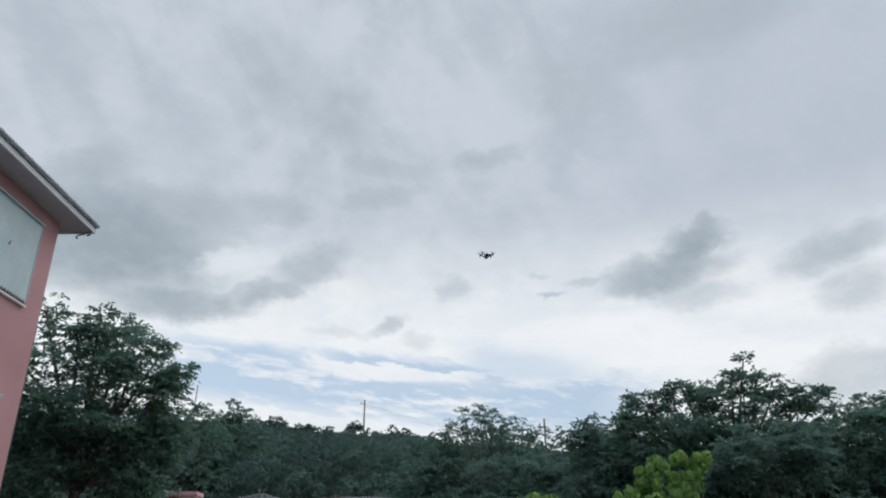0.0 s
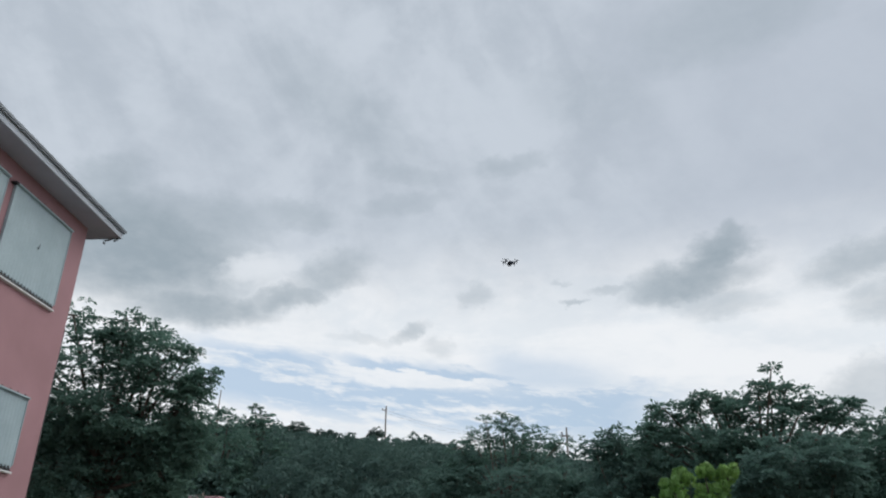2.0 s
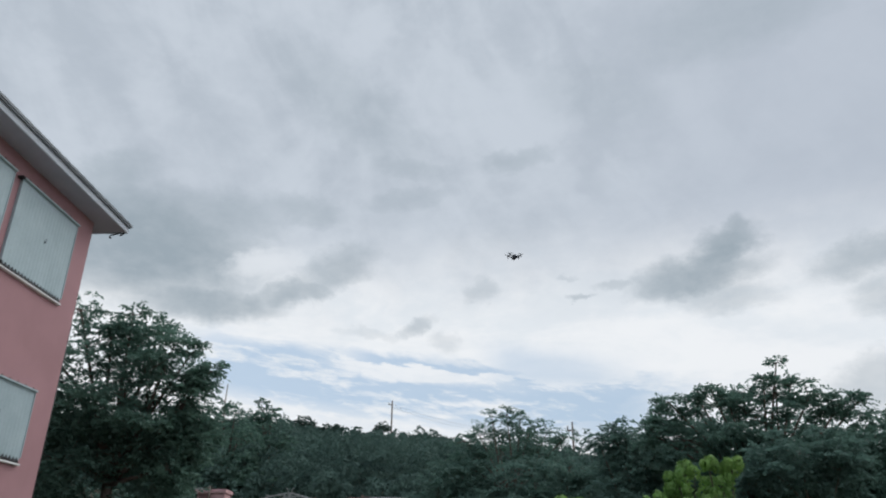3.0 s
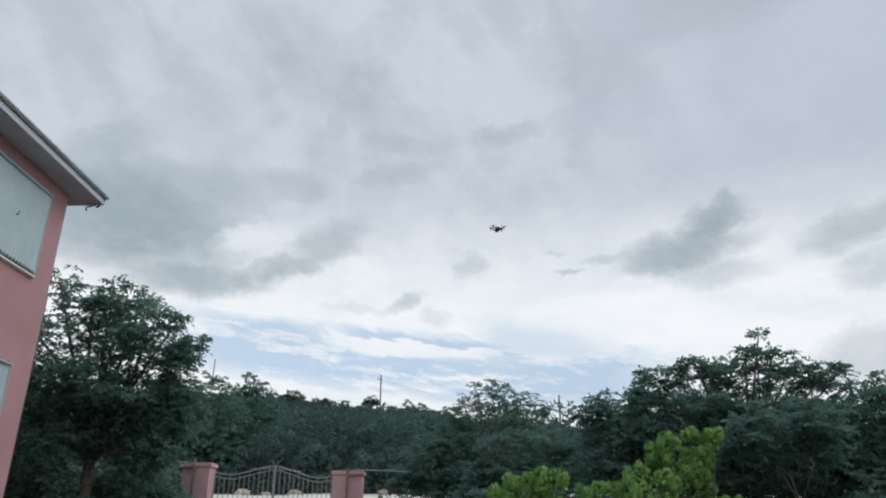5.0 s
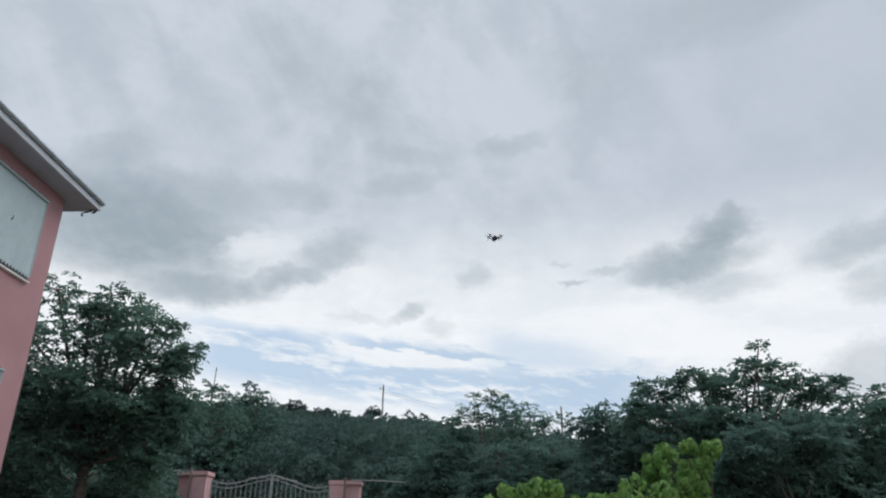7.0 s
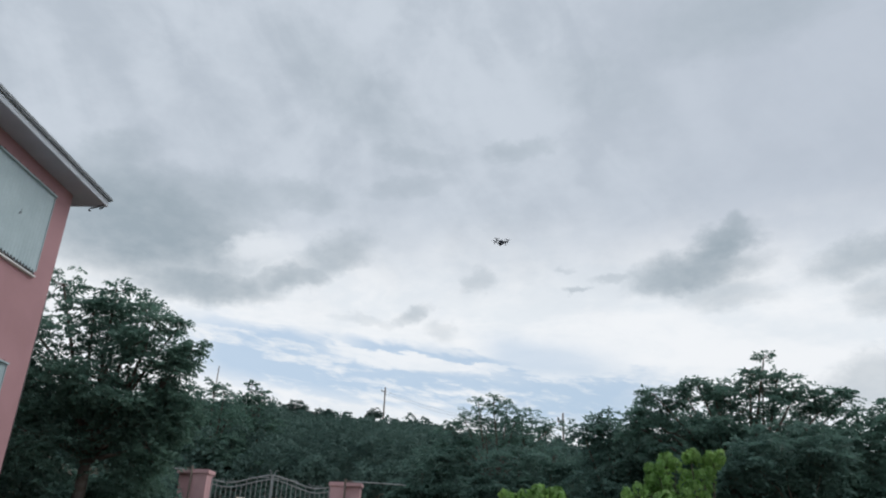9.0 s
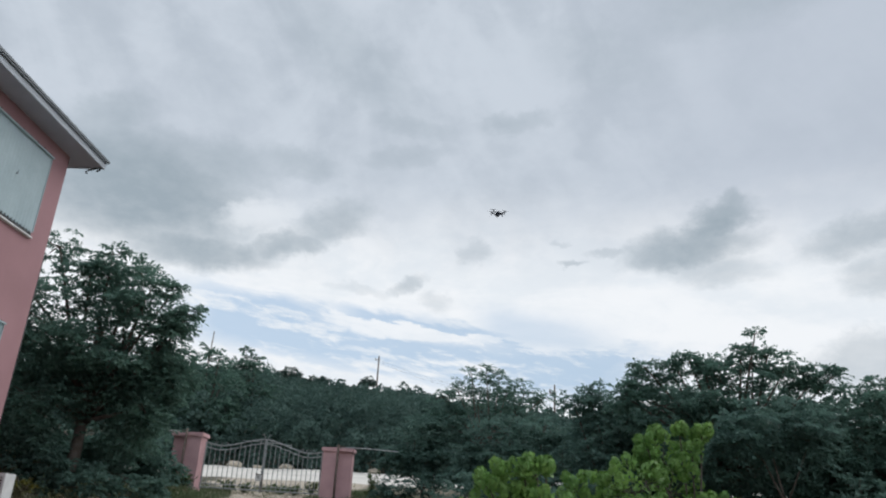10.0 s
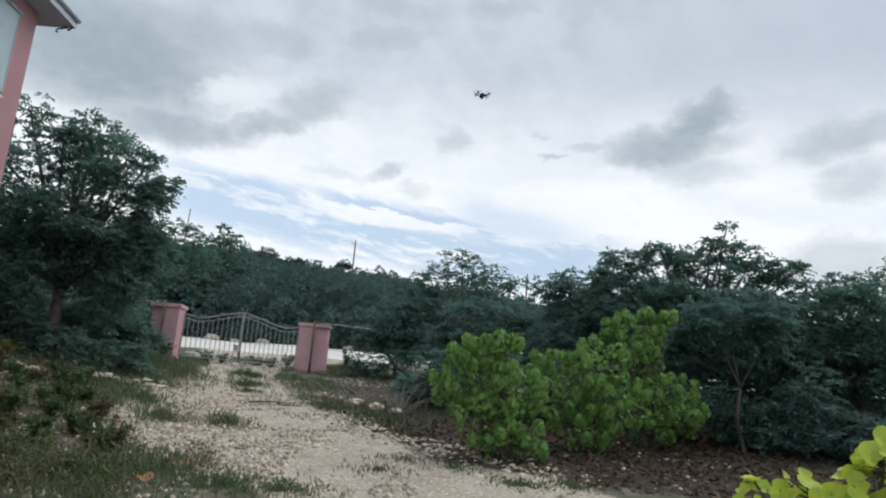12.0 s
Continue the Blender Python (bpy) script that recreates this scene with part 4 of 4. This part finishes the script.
part("battery", box(-0.03, 0.03, -0.05, 0.085, 0.037, 0.053, 0.008), ROOF, drone)
for sx in (-1, 1):
    for sy, zz in ((-1, 0.01), (1, 0.03)):
        tip = (sx * 0.125, sy * 0.10, zz + 0.012)
        part("arm", tube([(sx * 0.035, sy * 0.06, 0), (sx * 0.08, sy * 0.085, zz), tip], [0.013, 0.011, 0.012], 6), DRONE, drone, smooth=True)
        part("motor", tube([(tip[0], tip[1], tip[2] - 0.012), (tip[0], tip[1], tip[2] + 0.028)], 0.016, 10), DRONE, drone)
        part("leg", tube([(tip[0], tip[1], tip[2] - 0.01), (tip[0] * 1.02, tip[1], tip[2] - 0.06)], [0.009, 0.006], 6), DRONE, drone)
        a = 0.3 + sx * 0.25 + sy * 0.2
        bl = bmesh.new()
        for q in (0, math.pi):
            ca, sa = math.cos(a + q), math.sin(a + q)
            tube([(tip[0] + ca * d, tip[1] + sa * d, tip[2] + 0.03 + lift) for d, lift in ((0, 0), (0.035, 0.003), (0.075, 0.006))], [0.005, 0.008, 0.003], 4, bl)
        part("propeller", bl, DRONE, drone)

# ---- sea grape ----
grape = tagged(new("sea_grape"), "sea grape shrub with large round yellow green leaves", "shrub")
GBASE = Vector((2.11, 3.8, 0))
grape.location = GBASE
rngg = np.random.default_rng(41)


def grape_leaf(seed):
    rng = np.random.default_rng(seed)
    bm = bmesh.new()
    c = bm.verts.new((0, 0, 0))
    rings = []
    for r in (0.035, 0.065, 0.078):
        ring = []
        for k in range(14):
            a = k / 14 * math.tau
            rr = r * (1 + (0.05 * math.sin(5 * a + seed) + 0.035 * rng.normal()) * (r > 0.06)) * (1 - 0.35 * math.exp(-((a - math.pi) / 0.35) ** 2))
            ring.append(bm.verts.new((rr * math.cos(a), rr * math.sin(a), 3.2 * rr * rr + 0.006 * math.sin(3 * a + seed) - 0.25 * abs(rr * math.sin(a)) * 0.2)))
        rings.append(ring)
    for k in range(14):
        bm.faces.new((c, rings[0][k], rings[0][(k + 1) % 14]))
        for p, q in zip(rings, rings[1:]):
            bm.faces.new((p[k], q[k], q[(k + 1) % 14], p[(k + 1) % 14]))
    me = bpy.data.meshes.new("leaf")
    bm.to_mesh(me)
    bm.free()
    me.polygons.foreach_set("use_smooth", [True] * len(me.polygons))
    me.materials.append(LEAF_GRAPE)
    return me


kinds = [grape_leaf(k) for k in range(5)]
for cx, cy, cz, r, n in ((-0.38, 0, 1.16, 0.12, 9), (-0.13, 0.06, 1.18, 0.15, 14), (0.17, -0.06, 1.36, 0.15, 14), (0.2, 0.05, 1.16, 0.28, 26), (-0.05, -0.04, 1.04, 0.24, 20), (0.46, 0, 1.28, 0.3, 26), (-0.25, 0.07, 0.95, 0.2, 12)):
    st = bmesh.new()
    tube([(0.05, 0, -0.1), (cx * 0.5, cy * 0.5, cz * 0.45), (cx, cy, cz - r * 0.5), (cx + 0.02, cy, cz + r * 0.5)], [0.02, 0.015, 0.010, 0.005], 6, st)
    for k in range(int(n * 1.6)):
        d = unit(rngg.normal(size=3)) * r * rngg.uniform(0.55, 1.0)
        p = np.array((cx, cy, cz)) + d
        tube([(cx, cy, cz + d[2] * 0.3), p], [0.006, 0.003], 4, st)
        lf = new("leaf", kinds[int(rngg.integers(5))])
        lf.parent = grape
        nrm = Vector(unit(d)) * 0.6 + Vector((0, -0.55, 0.45)) + Vector(rngg.normal(size=3) * 0.5)
        sc = rngg.uniform(0.45, 0.8)
        lf.matrix_basis = Matrix.Translation(p) @ nrm.to_track_quat("Z", "Y").to_matrix().to_4x4() @ pose(0, 0, 0, 0, 0, float(rngg.uniform(0, 360))) @ Matrix.Scale(sc, 4)
    part("stem", st, BARK, grape, smooth=True)

# ---- ground cover ----
def scatter(n, x0, x1, y0, y1, rng):
    x, y = rng.uniform(x0, x1, n), rng.uniform(y0, y1, n)
    return x, y


def blobs(x, y, seed, scale=0.8):
    """A patchy field from 0 to 1 that makes tufts grow in drifts."""
    return np.array([0.5 + 0.5 * noise.noise(Vector((a * scale, b * scale, seed))) for a, b in zip(x, y)])


rng = np.random.default_rng(51)
x, y = scatter(60000, -16, 9, 8.0, 26.5, rng)
keep = (blobs(x, y, 1.7) * (1.15 - drive(x, y)) > 0.455) & ((x < 0.35 * (y - 12) - 1.0) | (rng.uniform(size=len(x)) < 0.15))
strip = (np.abs(x - np.interp(y, [15, 18, 22, 25], [-3.4, -4.5, -5.7, -6.2])) < 0.32) & (y > 19) & (blobs(x, y, 6.1, 1.3) > 0.55)
keep |= strip & (rng.uniform(size=len(x)) < 0.8)
x, y = x[keep], y[keep]
for cx, cy, cr, n in ((-5.3, 21.6, 0.24, 420), (-4.8, 19.8, 0.24, 320), (-4.5, 18.6, 0.16, 120), (-4.8, 13.9, 0.28, 260), (-3.1, 21.9, 0.5, 900), (-2.6, 20.6, 0.6, 800), (-1.8, 18.8, 0.6, 600), (-2.2, 17.2, 0.45, 500), (-1.1, 16.3, 0.4, 350), (-0.6, 11.1, 0.3, 130), (0.5, 11.6, 0.3, 140), (-0.3, 12.0, 0.25, 90), (-3.6, 13.9, 0.3, 200), (-5.7, 15.2, 0.5, 500), (-6.3, 14.2, 0.5, 500), (-1.7, 9.7, 0.32, 420), (-2.5, 9.75, 0.42, 700), (-4.2, 10.2, 0.5, 800), (-5.6, 9.6, 0.6, 800), (1.4, 10.9, 0.25, 200), (2.2, 11.2, 0.25, 200), (-6.75, 19.0, 0.55, 1500), (-7.3, 18.2, 0.6, 1300), (-6.2, 17.2, 0.35, 450), (-8.5, 21.6, 0.7, 1300), (-7.9, 20.2, 0.5, 700), (-8.6, 25.6, 0.8, 800), (-6.4, 26.6, 0.7, 600), (-3.0, 26.5, 1.0, 1200)):
    a, q = rng.uniform(0, math.tau, n), np.abs(rng.normal(size=n)) * cr
    x, y = np.concatenate([x, cx + q * np.cos(a) * 1.3]), np.concatenate([y, cy + q * np.sin(a)])
P = np.stack([x, y, rise(x, y) - 0.01], 1)
D = rng.normal(size=P.shape) * 0.45 + (0, 0, 1)
tall = 0.09 + 0.34 * np.clip(blobs(x, y, 3.3, 0.9) - 0.25, 0, 1) * (x < -3.0)
tagged(link("grass", polys("grass", np.concatenate([leaves(P, D, tall, 0.018, rng), leaves(P + rng.normal(size=P.shape) * (0.05, 0.05, 0), D + rng.normal(size=P.shape) * 0.4, tall * 0.8, 0.016, rng)])), GRASS), "rough green and straw coloured grass beside the drive", "grass", kind="stuff")

x, y = scatter(26000, -14, -1.0, 8.2, 21, rng)
keep = (blobs(x, y, 12.4, 0.9) > 0.55) & (drive(x, y) < 0.45)
x, y = x[keep], y[keep]
P = np.stack([x, y, rise(x, y) - 0.01], 1)
D = rng.normal(size=P.shape) * 0.75 + (0, 0, 0.8)
tagged(link("dry_grass", polys("dry_grass", leaves(P, D, 0.19, 0.012, rng)), material("straw", (0.24, 0.21, 0.135), 0.8, vary=(0.15, 0.135, 0.09), scale=2, translucent=0.2, per_island=0.35, bump=0)), "dry straw coloured grass among green tufts", "grass", kind="stuff")

x, y = scatter(1300, -14, -1.6, 8.2, 17, rng)
x2, y2 = scatter(330, -8.5, -2.6, 8.0, 11.6, rng)
x, y = np.concatenate([x, x2]), np.concatenate([y, y2])
keep = (blobs(x, y, 8.8, 0.7) > 0.50) & (drive(x, y) < 0.3)
for lx, ly in ((-3.4, 9.5), (-3.27, 10.35), (-5.0, 11.6), (-5.25, 13.0)):
    keep &= np.hypot(x - lx, y + 0.25 - ly) > 0.5
x3, y3 = scatter(110, -6.6, -3.3, 8.1, 9.9, rng)
x, y = np.concatenate([x[keep], x3]), np.concatenate([y[keep], y3])
W = []
for a, b in zip(x, y):
    n, h = 54, rng.uniform(0.7, 1.7)
    g = float(rise(a, b))
    B = ball(n, rng, 0.2) * (0.20, 0.20, 0.15 * h)
    W.append(paddles(np.array((a, b, g + 0.14 * h)) + B, B + rng.normal(size=(n, 3)) * 0.1 + (0, 0, 0.10), 0.055, 0.026, rng))
tagged(link("weeds", polys("weeds", np.concatenate(W)), material("weed_leaves", (0.088, 0.128, 0.052), 0.7, vary=(0.155, 0.138, 0.088), scale=1.2, translucent=0.3, per_island=0.4, bump=0)), "low leafy weeds growing through the grass", "weeds", kind="stuff")


def weed_clump(x, y, wide, high, seed, mat=None, label="dark olive leafy weed growing beside the drive"):
    """A knee high plant: a few stems from one foot, each set with small pointed leaves."""
    rng = np.random.default_rng(seed)
    plant = new("weed_plant")
    plant.location = on_ground(x, y, -0.02)
    stems, every = bmesh.new(), []
    for k in range(11):
        a, q = rng.uniform(0, math.tau), wide * rng.uniform(0.2, 1.0)
        tip = np.array((q * math.cos(a), q * math.sin(a), high * rng.uniform(0.55, 1.0)))
        mid = tip * (0.4, 0.4, 0.6)
        tube([(0, 0, 0), mid, tip], [0.006, 0.005, 0.002], 4, stems)
        n = 30
        u = rng.uniform(0.15, 1.0, n)[:, None]
        at = np.where(u < 0.5, mid * u * 2, mid + (tip - mid) * (u * 2 - 1))
        every.append(leaves(at, rng.normal(size=(n, 3)) * (1, 1, 0.5) + tip / high * 0.3 + (0, 0, 0.25), 0.095, 0.042, rng))
    part("stem", stems, BARK, plant)
    link("foliage", polys("foliage", np.concatenate(every)), mat or (WEED_GREEN if seed % 3 else WEED_OLIVE), plant)
    return tagged(plant, label, "weed", "leafy weeds")


WEED_GREEN = material("green_weed", (0.105, 0.165, 0.070), 0.6, vary=(0.075, 0.125, 0.055), scale=2, translucent=0.35, per_island=0.3, bump=0)
WEED_OLIVE = material("olive_weed", (0.145, 0.145, 0.078), 0.7, vary=(0.105, 0.095, 0.06), scale=2, translucent=0.3, per_island=0.35, bump=0)
WEED_YELLOW = material("yellow_weed", (0.26, 0.25, 0.07), 0.7, vary=(0.19, 0.2, 0.06), scale=3, translucent=0.3, per_island=0.3, bump=0)
wrng = np.random.default_rng(77)
spots = 0
while spots < 70:
    wx, wy = float(wrng.uniform(-9.5, -4.2)), float(wrng.uniform(9.0, 15.0))
    near = wx < -4.0 - 0.32 * max(0.0, wy - 9.8)
    if near and float(drive(wx, wy)) < 0.3 and 0.5 + 0.5 * noise.noise(Vector((wx * 0.6, wy * 0.6, 2.2))) > 0.42:
        weed_clump(wx, wy, float(wrng.uniform(0.16, 0.34)), float(wrng.uniform(0.18, 0.46)), 300 + spots)
        spots += 1

for k, (wx, wy, wide, high) in enumerate(((-7.7, 25.3, 0.45, 0.42), (-7.2, 25.5, 0.4, 0.35), (-6.0, 25.8, 0.5, 0.3), (-5.5, 25.6, 0.35, 0.28), (-4.9, 25.4, 0.3, 0.5), (-3.0, 26.0, 0.35, 0.95), (-8.75, 22.7, 0.5, 0.8), (-8.3, 22.85, 0.4, 0.75), (-9.2, 22.5, 0.5, 0.9))):
    weed_clump(wx, wy, wide, high, 601 + k, WEED_GREEN, "bushy green weed growing at the gate")
for k, (wx, wy) in enumerate(((-8.75, 15.2),)):
    weed_clump(wx, wy, 0.34, 0.34, 501 + k, WEED_YELLOW, "yellow green weed under the tree by the house")


def pebbles(x, y, size, rng):
    """Squat eight sided stones pressed into the ground, as one mesh."""
    n = len(x)
    base = np.array([(1, 0, 0), (0, 1, 0), (-1, 0, 0), (0, -1, 0), (0, 0, 0.8), (0.6, 0.6, 0.45), (-0.6, 0.55, 0.5), (-0.5, -0.6, 0.4), (0.55, -0.6, 0.5)])
    faces = np.array([(0, 5, 4), (5, 1, 4), (1, 6, 4), (6, 2, 4), (2, 7, 4), (7, 3, 4), (3, 8, 4), (8, 0, 4), (0, 1, 5), (1, 2, 6), (2, 3, 7), (3, 0, 8)])
    V = base[None] * (1 + rng.normal(size=(n, 9, 3)) * 0.2) * size[:, None, None]
    a = rng.uniform(0, math.tau, n)
    c, s = np.cos(a)[:, None], np.sin(a)[:, None]
    V = np.stack([V[..., 0] * c - V[..., 1] * s * 0.8, V[..., 0] * s + V[..., 1] * c * 0.8, V[..., 2]], -1)
    V += np.stack([x, y, rise(x, y) - size * 0.1], 1)[:, None, :]
    Fc = faces[None] + (np.arange(n) * 9)[:, None, None]
    me = bpy.data.meshes.new("gravel")
    me.vertices.add(n * 9)
    me.vertices.foreach_set("co", V.astype(np.float32).ravel())
    me.loops.add(Fc.size)
    me.loops.foreach_set("vertex_index", Fc.astype(np.int32).ravel())
    me.polygons.add(Fc.size // 3)
    me.polygons.foreach_set("loop_start", np.arange(Fc.size // 3, dtype=np.int32) * 3)
    me.update(calc_edges=True)
    return me


x, y = scatter(190000, -13, 6, 8.0, 26, rng)
w = blobs(x, y, 4.4, 0.9)
keep = (rng.uniform(size=len(x)) < smooth(0.36, 0.62, w) * np.where(drive(x, y) > 0.02, np.interp(y, [15.5, 18.5], [1.0, 0.25]), np.where(x > -1.0, 0.02, 0.25))) & ((x < -2.6 + 0.2 * (y - 9)) | (drive(x, y) < 0.8) | (w > 0.57))
xb, yb = rng.normal(-4.0, 0.8, 4200), rng.normal(12.0, 1.3, 4200)
edge = rng.uniform(0, 1, 900)
xb, yb = np.concatenate([xb, -1.6 + 4.2 * edge + rng.normal(size=900) * 0.25]), np.concatenate([yb, 14.2 - 2.6 * edge + rng.normal(size=900) * 0.3])
x, y = np.concatenate([x[keep], xb]), np.concatenate([y[keep], yb])
tagged(link("gravel", pebbles(x, y, 0.007 + 0.056 * rng.uniform(size=len(x)) ** 3.4, rng), STONE), "loose pale limestone gravel on the drive", "gravel", kind="stuff")

x, y = scatter(15000, -2.6, 7.5, 9.4, 17.5, rng)
keep = (np.abs(y - (13.8 + 0.10 * x)) < 2.9) & (x + 0.30 * (y - 12.4) > -0.5 + 0.5 * rng.normal(size=len(x))) & (drive(x, y) < 0.55 + 0.5 * rng.uniform(size=len(x)) ** 3)
x, y = x[keep], y[keep]
P = np.stack([x, y, rise(x, y) + 0.012], 1)
D = rng.normal(size=P.shape) * (1, 1, 0.25)
tagged(link("leaf_litter", polys("leaf_litter", paddles(P, D, 0.09, 0.075, rng)), LITTER), "brown dead leaves lying under the shrubs", "leaf litter", kind="stuff")


def rock(x, y, r, seed, label, name="rock", flat=0.6):
    rng = np.random.default_rng(seed)
    bm = bmesh.new()
    bmesh.ops.create_icosphere(bm, subdivisions=2, radius=r)
    for v in bm.verts:
        d = v.co.normalized()
        v.co *= 1 + 0.35 * noise.noise(d * 1.7 + Vector((seed, 0, 0))) + 0.12 * noise.noise(d * 5 + Vector((0, seed, 0)))
        v.co.z *= flat
    ob = part(name, bm, STONE)
    ob.location = on_ground(x, y, r * flat * 0.25)
    ob.rotation_euler = (0, 0, float(rng.uniform(0, 6)))
    return tagged(ob, label, "rock", "pale rocks along the drive")


for k, (x, y, r) in enumerate(((-7.9, 16.4, 0.16), (-7.4, 16.1, 0.12), (-7.0, 16.3, 0.14), (-6.5, 16.6, 0.10), (-8.6, 16.3, 0.13), (-9.4, 16.4, 0.2), (-8.2, 15.9, 0.09), (-6.1, 17.2, 0.11),
                              (-2.2, 18.3, 0.24), (-1.7, 17.8, 0.3), (-1.2, 17.5, 0.26), (-0.7, 17.2, 0.2), (-2.6, 18.9, 0.18), (0.1, 13.0, 0.08), (0.35, 12.6, 0.07), (-0.1, 12.2, 0.06), (1.3, 11.7, 0.09), (1.55, 11.6, 0.07), (0.7, 11.9, 0.06),
                              (-4.6, 12.1, 0.07), (-5.2, 11.6, 0.06), (-3.9, 13.6, 0.06), (-1.75, 12.56, 0.09), (-1.55, 12.5, 0.07), (-1.95, 12.7, 0.06), (-1.4, 12.35, 0.06), (-1.7, 12.8, 0.07), (-6.0, 12.7, 0.1), (-5.8, 12.9, 0.07))):
    rock(x, y, r * (1.25 if k < 8 else 0.9), k + 1, "pale weathered limestone rock lying on the ground", flat=0.5)
slab_rng = np.random.default_rng(88)
for k in range(16):
    u = float(slab_rng.uniform())
    rock(-8.7 + 2.8 * u + float(slab_rng.normal()) * 0.25, 14.7 + 2.2 * u + float(slab_rng.normal()) * 0.2, float(slab_rng.uniform(0.10, 0.26)), 110 + k, "flat pale limestone slab half sunk in the ground", flat=0.32)
for k, (x, y, r) in enumerate(((-11.5, 38.3, 0.42), (-10.4, 38.5, 0.3), (-8.9, 38.4, 0.36), (-6.7, 38.5, 0.32), (-4.4, 38.4, 0.34), (-2.9, 38.2, 0.3))):
    rock(x, y, r, k + 60, "heap of pale quarried rubble beyond the road", "boulder", 0.6)

stake = part("stake", tube([(0, 0, -0.05), (0.01, 0, 0.14), (-0.02, 0, 0.30)], [0.016, 0.014, 0.012], 6), WHITE)
stake.location = on_ground(-4.95, 11.5)
tagged(stake, "short whitish wooden stake leaning in the weeds", "stake")

# dry brush and fallen branches by the drive
for k, (x, y) in enumerate(((-1.3, 17.6), (-0.6, 17.2), (-1.9, 18.1))):
    rb = np.random.default_rng(70 + k)
    bm = bmesh.new()
    for _ in range(40):
        d = Vector((rb.normal() * 0.6, rb.normal() * 0.5, rb.uniform(0.15, 0.75)))
        o = Vector((rb.normal() * 0.2, rb.normal() * 0.15, 0.0))
        tube([o, o + d * 0.5 + Vector((0, 0, 0.06)), o + d], [0.012, 0.008, 0.003], 4, bm)
    ob = part("dry_brush", bm, material("dry_twigs", (0.30, 0.27, 0.24), 0.9, scale=6, bump=0.2))
    ob.location = on_ground(x, y)
    tagged(ob, "grey leafless dry brush beside the drive", "dry brush", "dry brush")
for x, y, a, n in ((-3.6, 16.9, 15, 1.2), (-3.2, 16.6, -12, 0.8), (0.1, 13.6, 10, 1.1), (0.8, 13.1, -20, 0.8), (-0.6, 14.6, 30, 0.9)):
    ob = part("fallen_branch", tube([(-n / 2, 0, 0.02), (0, 0.06, 0.04), (n / 2, 0, 0.02)], [0.022, 0.018, 0.008], 6), BARK, smooth=True)
    ob.matrix_world = Matrix.Translation(on_ground(x, y)) @ pose(0, 0, 0, 0, -3, a)
    tagged(ob, "thin dark fallen branch lying on the ground", "branch", "fallen branches")
for k, (x, y, s) in enumerate(((-3.4, 9.5, 0.15), (-3.27, 10.35, 0.17), (-5.0, 11.6, 0.2), (-5.25, 13.0, 0.13))):
    bm = bmesh.new()
    ring = [bm.verts.new((s * math.cos(a) * (1 + 0.2 * math.sin(3 * a + k)), 0.6 * s * math.sin(a), 0.05 + 0.04 * math.sin(2 * a + k))) for a in np.linspace(0, math.tau, 10, endpoint=False)]
    c = bm.verts.new((0, 0, 0.03))
    for i in range(10):
        bm.faces.new((c, ring[i], ring[(i + 1) % 10]))
    ob = part("dry_leaf", bm, material("orange_dry_leaf", (0.42, 0.24, 0.12), 0.7, scale=9, bump=0.1))
    ob.matrix_world = Matrix.Translation(on_ground(x, y, 0.04)) @ pose(0, 0, 0, 10, 5, 40 * k)
    tagged(ob, "large curled orange brown dead leaf", "dead leaf", "dead leaves")
